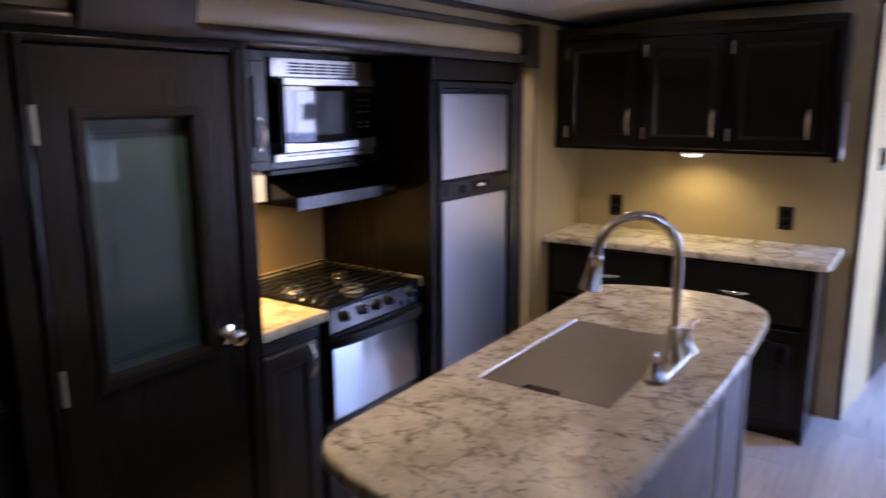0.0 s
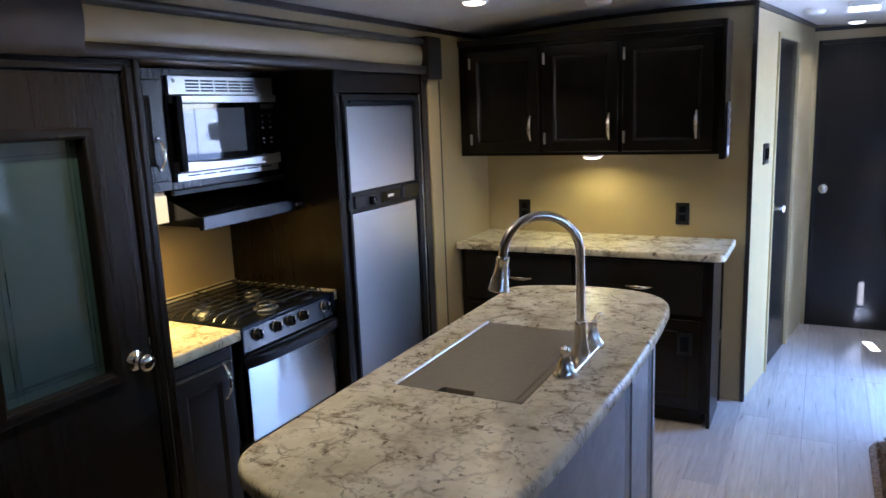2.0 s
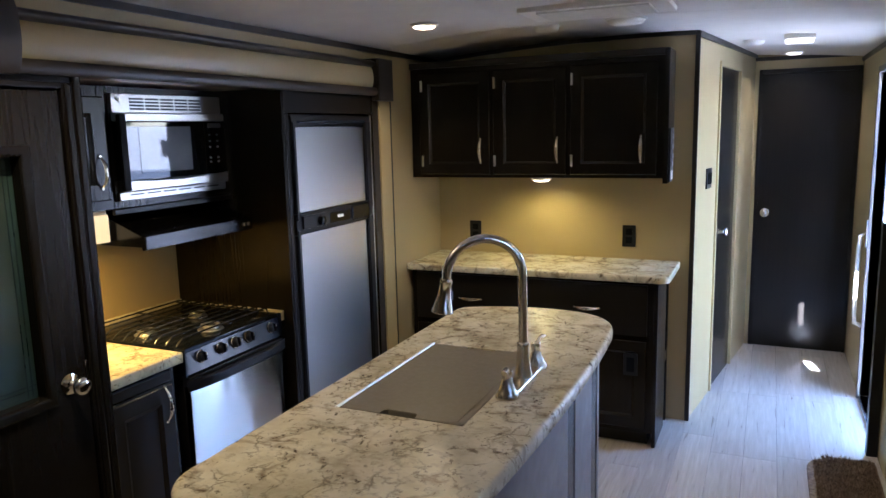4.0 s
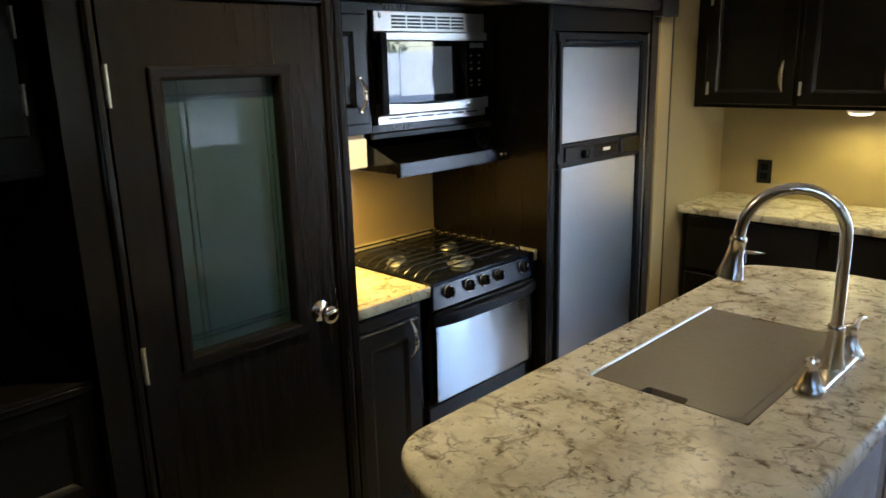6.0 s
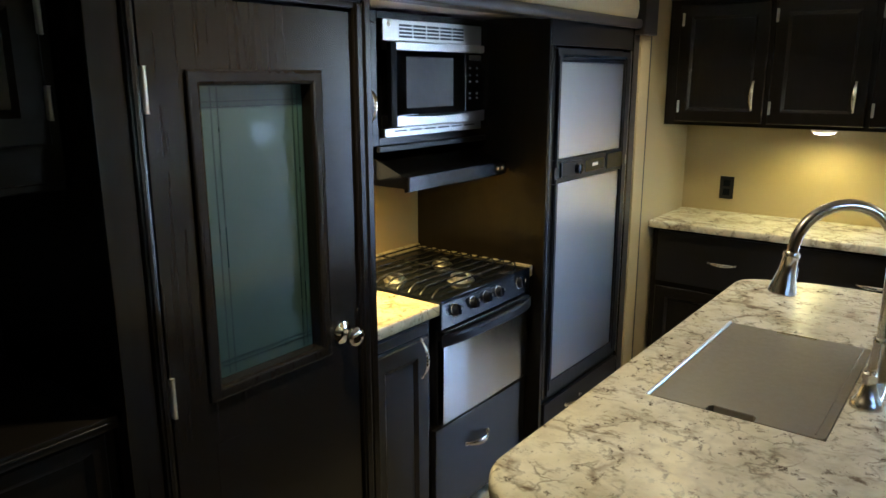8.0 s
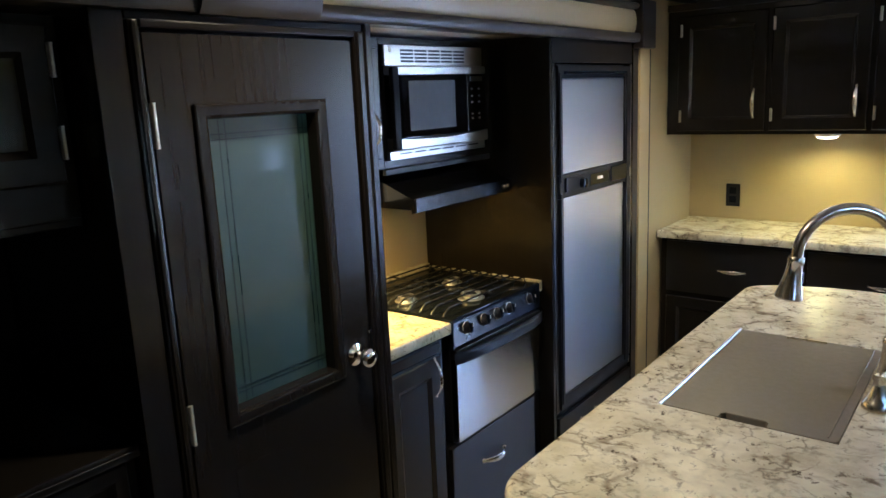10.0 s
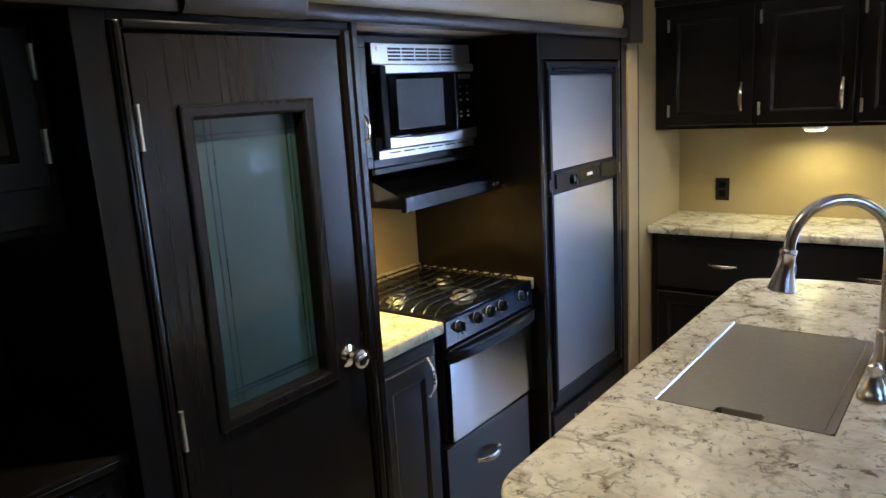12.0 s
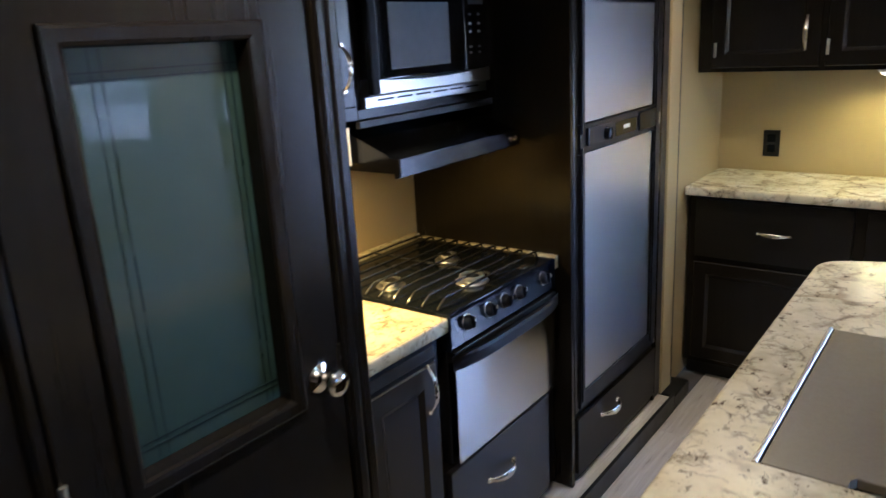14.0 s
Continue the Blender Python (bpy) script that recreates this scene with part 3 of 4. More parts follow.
# Black sheet in place of the shade seen in the slit round the door.
part("gap_shade", box(-3.475, -3.468, 4.398, 5.029, 0.08, 1.780), BLACK, pantry, "black sheet that stands in for the shade behind the door's edge")
D = SL(-3.424)
bm = walling(D, 4.412, 4.977, -0.006, 0.022, 0.10, 1.758, [(4.538, 4.846, 0.926, 1.588)])
door = part("door", bm, DOORM, pantry, "dark stained door leaf")
bm = bmesh.new()
rings = []
for inset, w in ((0.0, 0.0005), (0.0, 0.0070), (0.003, 0.0095), (0.007, 0.0105), (0.024, 0.0085), (0.0295, 0.0060), (0.0325, 0.0005), (0.0325, -0.033)):
    u0, u1, z0, z1 = 4.505 + inset, 4.875 - inset, 0.893 + inset, 1.618 - inset
    rings.append([bm.verts.new((-3.402 + w, u, z)) for u, z in ((u0, z0), (u1, z0), (u1, z1), (u0, z1))])
skin(bm, rings, caps=False)
part("glass_moulding", bm, WOODV, door, "raised moulding round the glass")
part("glass", fbox(bmesh.new(), SL(-3.443), 4.530, 4.854, 0, 0.005, 0.918, 1.596), FROST, door, "frosted teal glass")
E1 = SL(-3.438)
for u0, u1, z0, z1 in ((4.586, 4.589, 0.930, 1.584), (4.603, 4.606, 0.930, 1.584), (4.815, 4.818, 0.930, 1.584), (4.829, 4.832, 0.930, 1.584),
                       (4.540, 4.844, 0.950, 0.953), (4.540, 4.844, 0.961, 0.964), (4.540, 4.844, 1.538, 1.541), (4.540, 4.844, 1.550, 1.553)):
    part("etched_line", fbox(bmesh.new(), E1, u0, u1, 0.0002, 0.0008 + 0.0003 * (u1 - u0 > 0.1), z0, z1), ETCH, door, "clear line etched in the frosting")
part("lower_panel", fbox(bmesh.new(), SL(-3.402), 4.512, 4.868, 0, 0.0014, 0.19, 0.79, 0.001), DOORM, door)
for z in (1.579, 0.940, 0.28):
    part("hinge", hinge_bm(SL(-3.402), 4.414, z, 0.088), HINGE, door, "bright nickel butt hinge")
kb = bmesh.new()
lathe(kb, (-3.402, 4.917, 0.942), (1, 0, 0), [(0, 0.030), (0.004, 0.030), (0.010, 0.014), (0.026, 0.011), (0.034, 0.016), (0.044, 0.026), (0.054, 0.028), (0.062, 0.022), (0.066, 0.010)], 24)
part("door_knob", kb, CHROME, door, "polished round nickel knob")
part("strike", box(-3.402, -3.396, 4.9705, 4.9765, 0.935, 0.995, 0.001), CHROME, door)

# ---- media cabinet ----
MF, ME = -3.530, 4.309
media = thing("media_cabinet", (-3.75, 3.2, 0.068), "espresso media wall cabinet with a dark television niche", "cabinet")
part("upper_box", box(-4.01, MF, 1.82, ME, 1.405, 1.796), WOODH, media)
part("niche_back", box(-4.01, -3.95, 1.82, ME, 0.945, 1.405), BLACK, media)
part("niche_trim", box(-3.552, MF - 0.002, 1.82, ME, 1.388, 1.4045, 0.003), WOODH, media, "thin dark rail along the niche top")
part("lower_box", box(-4.01, -3.462, 1.82, ME, 0.07, 0.905), WOODH, media)
ledge = part("ledge", box(-4.01, -3.430, 1.82, ME, 0.906, 0.936, 0.006), WOODH, media, "dark ledge with a rounded nosing")
part("nosing_bead", tube(bmesh.new(), [(-3.430, 1.83, 0.9225), (-3.430, 3.0, 0.9225), (-3.430, ME - 0.006, 0.9225)], 0.0024, 8), WOODH, ledge)
U = SL(MF)
for u0, u1, side in ((3.42, 4.284, 1), (2.52, 3.40, -1)):
    dr = part("cabinet_door", framed_panel(U, u0, u1, 1.478, 1.778, 0.02, 0.052, 0.010), WOODH, media)
    part("glass", fbox(bmesh.new(), U, u0 + 0.064, u1 - 0.060, 0.0105, 0.0125, 1.546, 1.720), SMOKED, dr, "dark smoked glass")
    hu = u1 - 0.001 if side > 0 else u0 + 0.001
    for z in (1.712, 1.556):
        part("hinge", hinge_bm(SL(MF + 0.020), hu, z, 0.062), DULLNICKEL, dr, "slim nickel hinge")
    part("pull", arch_pull(SL(MF + 0.020), (u0 if side > 0 else u1) + 0.035 * side, 1.57, 0.10), NICKEL, dr, "bowed nickel pull")
L = SL(-3.462)
for u0, u1 in ((3.30, 4.285), (2.30, 3.27)):
    part("drawer_front", framed_panel(L, u0, u1, 0.645, 0.898, 0.018, 0.030, 0.014), WOODH, media)
    part("drawer_front", framed_panel(L, u0, u1, 0.13, 0.625, 0.018, 0.045, 0.012), WOODH, media)
tv = thing("television", (-3.93, 3.35, 0.9365), "black flat television on a low foot in the niche", "television")
part("bezel", box(-3.915, -3.885, 2.74, 4.07, 0.965, 1.365, 0.005), BLACK, tv)
part("screen", box(-3.8845, -3.8825, 2.755, 4.055, 0.982, 1.352), BLACKGLASS, tv, "unlit glossy screen")
part("foot", box(-3.95, -3.80, 3.20, 3.60, 0.937, 0.948, 0.003), BLACK, tv)
part("neck", box(-3.93, -3.90, 3.33, 3.47, 0.946, 0.975, 0.003), BLACK, tv)

# ---- range alcove ----
CT = 0.887
base = thing("base_cabinet", (-3.7, 5.23, 0.068), "narrow espresso base cabinet beside the range", "cabinet")
part("body", box(-4.015, -3.464, 5.052, 5.366, 0.10, 0.845), WOODV, base)
part("kick", box(-4.0, -3.50, 5.052, 5.366, 0.068, 0.10), BLACK, base)
part("pull_out_board", box(-3.464, -3.447, 5.085, 5.338, 0.808, 0.840, 0.003), LAMINATE, base, "pull-out board under the worktop")
door_unit(base, SL(-3.464), 5.074, 5.342, 0.12, 0.796, (5.302, 0.733, 0.125), ((5.078, 0.70), (5.078, 0.2)), mat=LAMINATE)
sc = thing("worktop", (-3.7, 5.23, 0.847), "cream granite-look worktop piece beside the range", "worktop", "worktops")
pts = [Vector(p) for p in ((-4.016, 5.052), (-3.452, 5.052), (-3.444, 5.054), (-3.444, 5.396), (-3.452, 5.404), (-4.016, 5.404))]
worktop(sc, pts, CT - 0.038, CT, 0.006)
part("backsplash_strip", box(-4.018, -3.995, 5.052, 5.975, CT + 0.0005, CT + 0.022, 0.003), COUNTER, sc)
part("side_strip", box(-3.994, -3.445, 5.962, 5.982, CT - 0.03, CT + 0.012, 0.003), COUNTER, sc)

dc = thing("drawer_unit", (-3.7, 5.68, 0.068), "espresso drawer below the oven", "drawer")
part("body", box(-4.01, -3.466, 5.372, 5.978, 0.09, 0.446), WOODH, dc)
dfr = part("drawer_front", box(-3.466, -3.446, 5.376, 5.908, 0.105, 0.448, 0.004), LAMINATE, dc)
part("pull", arch_pull(SL(-3.446), 5.618, 0.330, 0.13, False, 0.03, 0.008), NICKEL, dfr, "wide bowed nickel pull")

rg = thing("gas_range", (-3.7, 5.69, 0.45), "black and stainless three-burner gas range with oven", "range")
R0, R1 = 5.414, 5.958
part("body", box(-4.00, -3.470, R0, R1, 0.45, 0.876), BLACK, rg)
top = part("cooktop", box(-3.985, -3.452, R0 - 0.004, R1 + 0.002, 0.877, 0.893, 0.004), GLOSSBLACK, rg, "shiny black enamel cooktop")
bm = bmesh.new()
skin(bm, [[bm.verts.new((x, y, z)) for x, z in ((-3.490, 0.876), (-3.474, 0.889), (-3.466, 0.886), (-3.448, 0.797), (-3.490, 0.790))] for y in (R0, R1)])
panel = part("control_panel", bm, PANELBLUE, rg, "sloped black control panel with reflected blue put into its colour")
part("panel_cap", box(-3.492, -3.446, R0 - 0.007, R0 - 0.001, 0.790, 0.892, 0.002), PANELBLUE, panel)
part("panel_cap", box(-3.492, -3.446, R1 + 0.001, R1 + 0.007, 0.790, 0.892, 0.002), PANELBLUE, panel)
pn = Vector((0.089, 0, 0.018)).normalized()
for y in (5.494, 5.599, 5.680, 5.759, 5.901):
    p = Vector((-3.458, y, 0.843))
    kb = lathe(bmesh.new(), p, pn, [(0, 0.0235), (0.004, 0.023), (0.007, 0.0185), (0.019, 0.0172), (0.022, 0.013)], 20)
    k = part("knob", kb, BLACK, panel, "round black knob with a raised grip")
    rb = lathe(bmesh.new(), p + pn * 0.0035, pn, [(0.0, 0.0228), (0.0012, 0.0231), (0.0022, 0.0212)], 20)
    part("knob_ring", rb, NICKEL, k, "thin bright ring")
    gx = p + pn * 0.023
    part("grip", box(gx.x - 0.008, gx.x + 0.008, y - 0.0038, y + 0.0038, gx.z - 0.0165, gx.z + 0.0165, 0.0025), GLOSSBLACK, k)
    part("pointer", box(gx.x + 0.0075, gx.x + 0.0088, y - 0.0012, y + 0.0012, gx.z + 0.004, gx.z + 0.0155), WHITEP, k, "pale pointer mark")
for i in range(10):
    x = -3.950 + i * 0.0505
    bm = bmesh.new()
    tube(bm, [(x, R0 + 0.008, 0.894), (x, R0 + 0.012, 0.899), (x, R0 + 0.040, 0.916), (x, R0 + 0.050, 0.918), (x, R1 - 0.05, 0.918), (x, R1 - 0.030, 0.914), (x, R1 - 0.018, 0.894)], 0.0035, 7)
    part("grate_bar", bm, GRATE, rg)
for y in (R0 + 0.285, R1 - 0.050):
    part("grate_cross_bar", tube(bmesh.new(), [(-3.962, y, 0.911), (-3.75, y, 0.911), (-3.488, y, 0.911)], 0.0032, 7), GRATE, rg)
for x, y, r in ((-3.735, 5.515, 0.030), (-3.552, 5.660, 0.035), (-3.740, 5.795, 0.028)):
    part("drip_tray", lathe(bmesh.new(), (x, y, 0.8934), (0, 0, 1), [(0, r * 1.42), (0.0025, r * 1.38), (0.0045, r * 1.10), (0.001, r * 0.95), (0.001, 0.001)], 28), BURNER, top, "bright metal drip tray")
    b1 = lathe(bmesh.new(), (x, y, 0.8948), (0, 0, 1), [(0, r * 0.80), (0.009, r * 0.84), (0.010, r * 1.02), (0.0145, r * 1.06), (0.0185, r * 1.0), (0.0185, r * 0.82), (0.010, r * 0.80), (0.010, 0.001)], 28)
    br = part("burner", b1, BURNER, top, "bright metal burner ring")
    part("burner_cap", lathe(bmesh.new(), (x, y, 0.9050), (0, 0, 1), [(0, r * 0.62), (0.0055, r * 0.61), (0.0075, r * 0.50), (0.0070, r * 0.28), (0.0074, 0.001)], 24), BLACK, br, "black enamel cap")
part("trim_plate", box(-3.496, -3.478, R1 - 0.135, R1 - 0.095, 0.8932, 0.8945, 0.0005), NICKEL, top, "small bright plate")
od = part("oven_door", box(-3.470, -3.446, R0 + 0.004, R1 - 0.002, 0.455, 0.752, 0.004), STEELH, rg, "brushed stainless oven door")
part("door_top", box(-3.470, -3.440, R0 + 0.001, R1, 0.753, 0.788, 0.005), BLACK, rg)
bm, n = bmesh.new(), 14
skin(bm, [[bm.verts.new((-3.440 + 0.036 * (1 - abs(2 * i / n - 1) ** 4) * k, R0 - 0.012 + (R1 - R0 + 0.024) * i / n, z)) for k, z in ((0.75, 0.740), (1.0, 0.748), (1.0, 0.774), (0.85, 0.782), (0.35, 0.778), (0.35, 0.744))] for i in range(n + 1)])
part("oven_handle", bm, BLACK, rg, "bowed black bar handle")

# overhead cabinet, microwave, hood
oc = thing("overhead_cabinet", (-3.85, 5.5, 1.39), "espresso overhead cabinet round the microwave", "cabinet")
bm = box(-4.015, -3.675, 5.052, 5.352, 1.388, 1.800)
box(-4.015, -3.675, 5.352, 5.978, 1.388, 1.402, bm=bm)
box(-4.015, -3.675, 5.352, 5.978, 1.785, 1.800, bm=bm)
box(-4.015, -3.675, 5.925, 5.978, 1.402, 1.785, bm=bm)
part("body", bm, WOODV, oc)
bm = box(-3.675, -3.660, 5.052, 5.362, 1.386, 1.802, 0.002)
box(-3.675, -3.660, 5.362, 5.980, 1.386, 1.412, 0.002, bm=bm)
box(-3.675, -3.660, 5.362, 5.980, 1.778, 1.802, 0.002, bm=bm)
box(-3.675, -3.660, 5.918, 5.980, 1.412, 1.778, 0.002, bm=bm)
part("face_frame", bm, WOODV, oc)
door_unit(oc, SL(-3.660), 5.070, 5.340, 1.42, 1.765, (5.302, 1.515, 0.105), ())

mw = thing("microwave", (-3.8, 5.64, 1.412), "stainless built-in microwave with a black door window", "microwave")
M0, M1 = 5.368, 5.912
part("body", box(-4.0, -3.662, M0 + 0.004, M1 - 0.004, 1.414, 1.776), BLACK, mw)
F = SL(-3.660)
tp = part("vent_panel", fbox(bmesh.new(), F, M0 + 0.006, M1, 0, 0.014, 1.712, 1.778, 0.003), STEELM, mw, "stainless top trim with vent slots")
for i in range(5):
    for j in range(4):
        part("vent_slot", fbox(bmesh.new(), F, 5.452 + i * 0.071, 5.516 + i * 0.071, 0.0135, 0.0150, 1.723 + j * 0.0115, 1.730 + j * 0.0115), BLACK, tp)
md = part("door", fbox(bmesh.new(), F, M0 + 0.012, 5.795, 0, 0.026, 1.478, 1.684, 0.004), BLACKGLASS, mw, "glossy black glass door")
part("door_band", fbox(bmesh.new(), F, M0 + 0.012, M1, 0, 0.028, 1.6845, 1.711, 0.003), STEELM, mw, "stainless band")
bm, n = bmesh.new(), 16
skin(bm, [[bm.verts.new(at(F, M0 + 0.012 + (M1 - M0 - 0.012) * i / n, w, z)) for w, z in ((0, 1.442), (0.028, 1.442), (0.030, 1.446), (0.030, 1.482 - 0.012 * math.sin(math.pi * i / n)), (0, 1.482 - 0.012 * math.sin(math.pi * i / n)))] for i in range(n + 1)])
part("lower_band", bm, STEELM, mw, "curved stainless lower band")
part("window", fbox(bmesh.new(), F, 5.470, 5.722, 0.0255, 0.0275, 1.502, 1.664, 0.001), SCREENM, md, "grey mesh window")
cp = part("control_strip", fbox(bmesh.new(), F, 5.796, M1, 0, 0.026, 1.478, 1.684, 0.003), BLACKGLASS, mw)
for u in (5.824, 5.868):
    for z in (1.631, 1.606, 1.584, 1.542, 1.526):
        part("button", fbox(bmesh.new(), F, u - 0.006, u + 0.006, 0.0255, 0.0266, z - 0.0032, z + 0.0032), SCREENM if z > 1.59 else PANEL, cp)
part("display", fbox(bmesh.new(), F, 5.818, 5.892, 0.0255, 0.0268, 1.658, 1.676), SCREENM, cp)
part("handle", fbox(bmesh.new(), F, M0 + 0.003, M0 + 0.034, 0.029, 0.048, 1.446, 1.708, 0.007), HANDLEBLACK, mw, "thick black upright handle")
bt = part("bottom_trim", fbox(bmesh.new(), F, M0 + 0.006, M1, 0, 0.016, 1.412, 1.441, 0.003), STEELM, mw, "stainless bottom trim")
for i in range(6):
    part("vent_slot", fbox(bmesh.new(), F, 5.42 + i * 0.077, 5.482 + i * 0.077, 0.0155, 0.017, 1.428, 1.433), BLACK, bt)
part("badge", lathe(bmesh.new(), at(F, M0 + 0.034, 0.014, 1.762), (1, 0, 0), [(0, 0.009), (0.002, 0.009), (0.003, 0.006)], 16), WHITEP, tp)

hood = thing("range_hood", (-3.8, 5.67, 1.24), "black sloped range hood with a metal front lip", "range hood")
H0, H1 = 5.386, 5.955
bm = bmesh.new()
prof = [(-4.01, 1.384), (-3.800, 1.384), (-3.798, 1.378), (-3.577, 1.290), (-3.566, 1.288), (-3.562, 1.243), (-3.575, 1.240), (-3.578, 1.252), (-4.01, 1.254)]
skin(bm, [[bm.verts.new((x, y, z)) for x, z in prof] for y in (H0, H1)])
part("canopy", bm, HOODM, hood, "glossy black canopy")
part("front_lip", box(-3.562, -3.556, H0, H1, 1.245, 1.291, 0.002), m_plain("hood_lip", (0.018, 0.019, 0.022), 0.2, 0.3, 0.05, 6), hood, "dark satin metal lip")
part("top_flange", box(-3.665, -3.652, H0 - 0.03, H1, 1.366, 1.384, 0.002), BLACK, hood)
for y in (H1 - 0.055, H1 - 0.028):
    part("switch", lathe(bmesh.new(), (-3.556, y, 1.268), (1, 0, 0), [(0, 0.009), (0.006, 0.008), (0.007, 0.005)], 12), NICKEL, hood, "small round switch")

# ---- refrigerator ----
fc = thing("fridge_surround", (-3.7, 6.35, 0.068), "espresso cabinet surround of the refrigerator", "cabinet")
part("side_panel", box(-4.015, -3.402, 5.985, 6.003, 0.07, 1.808), WOODV, fc)
part("side_panel", box(-4.015, -3.402, 6.705, 6.722, 0.07, 1.808), WOODV, fc)
part("top_panel", box(-3.424, -3.402, 6.004, 6.704, 1.712, 1.808), WOODH, fc)
part("bottom_panel", box(-4.0, -3.412, 6.004, 6.704, 0.07, 0.338), WOODH, fc)
part("stile", box(-3.424, -3.400, 6.004, 6.030, 0.339, 1.711, 0.003), WOODV, fc)
part("stile", box(-3.424, -3.400, 6.680, 6.704, 0.339, 1.711, 0.003), WOODV, fc)
df = part("drawer_front", box(-3.412, -3.396, 6.02, 6.70, 0.105, 0.315, 0.004), WOODH, fc)
part("pull", arch_pull(SL(-3.396), 6.268, 0.25, 0.13, False, 0.03, 0.008), NICKEL, df, "wide bowed nickel pull")

fr = thing("refrigerator", (-3.7, 6.35, 0.34), "two-door refrigerator with brushed steel panels in black frames", "refrigerator")
part("body", box(-4.0, -3.43, 6.034, 6.676, 0.342, 1.708), BLACK, fr)
for z0, z1 in ((1.297, 1.655), (0.402, 1.205)):
    bm = walling(SL(-3.43), 6.036, 6.674, 0, 0.036, z0 - (0.055 if z0 < 1 else 0.0), z1 + (0.045 if z1 > 1.3 else 0.0), [(6.062, 6.622, z0, z1)])
    d = part("door", bm, BLACK, fr)
    part("steel_panel", box(-3.430, -3.401, 6.063, 6.621, z0 + 0.001, z1 - 0.001, 0.003), STEELV, d, "brushed steel panel")
    part("frame_bead", box(-3.394, -3.388, 6.040, 6.056, z0 - 0.03, z1 + 0.02, 0.002), BLACK, d)
    part("frame_bead", box(-3.394, -3.388, 6.628, 6.668, z0 - 0.03, z1 + 0.02, 0.002), BLACK, d)
band = part("control_band", box(-3.43, -3.394, 6.036, 6.674, 1.206, 1.296, 0.004), BLACK, fr, "black band between the doors")
part("handle", box(-3.394, -3.384, 6.075, 6.245, 1.228, 1.284, 0.004), BLACK, band)
part("latch", lathe(bmesh.new(), (-3.384, 6.20, 1.252), (1, 0, 0), [(0, 0.022), (0.016, 0.020), (0.02, 0.012)], 16), GLOSSBLACK, band)
part("display", box(-3.394, -3.391, 6.285, 6.455, 1.228, 1.275, 0.001), GLOSSBLACK, band)
part("badge", box(-3.391, -3.3895, 6.345, 6.395, 1.247, 1.260, 0.0005), WHITEP, band, "small pale badge")
part("grip", box(-3.394, -3.387, 6.475, 6.63, 1.222, 1.288, 0.004), GLOSSBLACK, band)
# Strip added for the pale line beside the right-hand frame.
part("edge_line", box(-3.3995, -3.3965, 6.682, 6.690, 0.342, 1.706, 0.001), DULLNICKEL, fr, "thin nickel strip added for the pale line along the edge")
part("top_grip", box(-3.394, -3.376, 6.075, 6.600, 1.668, 1.680, 0.003), PANELBLUE, fr, "thin dark top grip")

# ---- far counter ----
bc = thing("base_cabinet", (-2.75, 7.37, 0), "espresso base cabinet with two drawers under the far counter", "cabinet")
BX0, BX1, BY = -3.432, -2.085, 7.165
part("body", box(BX0, -2.105, BY, YF - 0.004, 0.075, 0.858), WOODV, bc)
part("kick", box(BX0, -2.13, BY + 0.04, YF - 0.004, 0.0, 0.075), BLACK, bc)
part("end_panel", box(-2.104, BX1, BY - 0.003, YF - 0.12, 0.0, 0.858, 0.002), WOODV, bc)
part("end_post", box(-2.104, BX1, YF - 0.04, YF - 0.004, 0.0, 0.858, 0.002), WOODV, bc)
part("end_rail", box(-2.104, BX1, YF - 0.119, YF - 0.041, 0.36, 0.42, 0.002), WOODV, bc)
Fb = FA(BY)
for u0, u1, pu in ((-3.400, -2.790, -3.075), (-2.745, -2.135, -2.435)):
    fd = part("drawer_front", fbox(bmesh.new(), Fb, u0, u1, 0, 0.019, 0.585, 0.845, 0.003), WOODX, bc)
    part("pull", arch_pull(FA(BY - 0.019), pu, 0.715, 0.125, False), NICKEL, fd, "bowed brushed nickel pull")
    door_unit(bc, Fb, u0, u1, 0.10, 0.560, None)
ol = thing("outlet", (-2.21, 7.14, 0.44), "black socket plate set in the base cabinet", "outlet", "outlets")
part("plate", fbox(bmesh.new(), FA(BY - 0.0195), -2.245, -2.175, 0, 0.006, 0.38, 0.495, 0.002), BLACK, ol)
part("socket", fbox(bmesh.new(), FA(BY - 0.0195), -2.229, -2.191, 0.006, 0.008, 0.40, 0.475, 0.001), GLOSSBLACK, ol)
fcw = thing("worktop", (-2.75, 7.37, 0.859), "cream granite-look worktop on the far base cabinet", "worktop", "worktops")
o = outline([(-3.442, 7.105), (-2.030, 7.125), (-2.030, YF - 0.003), (-3.442, YF - 0.003)], [0.0, 0, 0, 0], [0.012, 0.05, 0.012, 0.012])
worktop(fcw, o, 0.861, 0.900, 0.010)

for x in (-3.212, -2.305):
    o1 = thing("outlet", (x, YF - 0.002, 1.03), "black wall outlet above the far counter", "outlet", "outlets")
    part("plate", fbox(bmesh.new(), FA(YF), x - 0.036, x + 0.036, 0, 0.007, 0.965, 1.085, 0.003), BLACK, o1)
    for z in (0.985, 1.032):
        part("socket", fbox(bmesh.new(), FA(YF), x - 0.017, x + 0.017, 0.0068, 0.0088, z, z + 0.034, 0.002), GLOSSBLACK, o1)

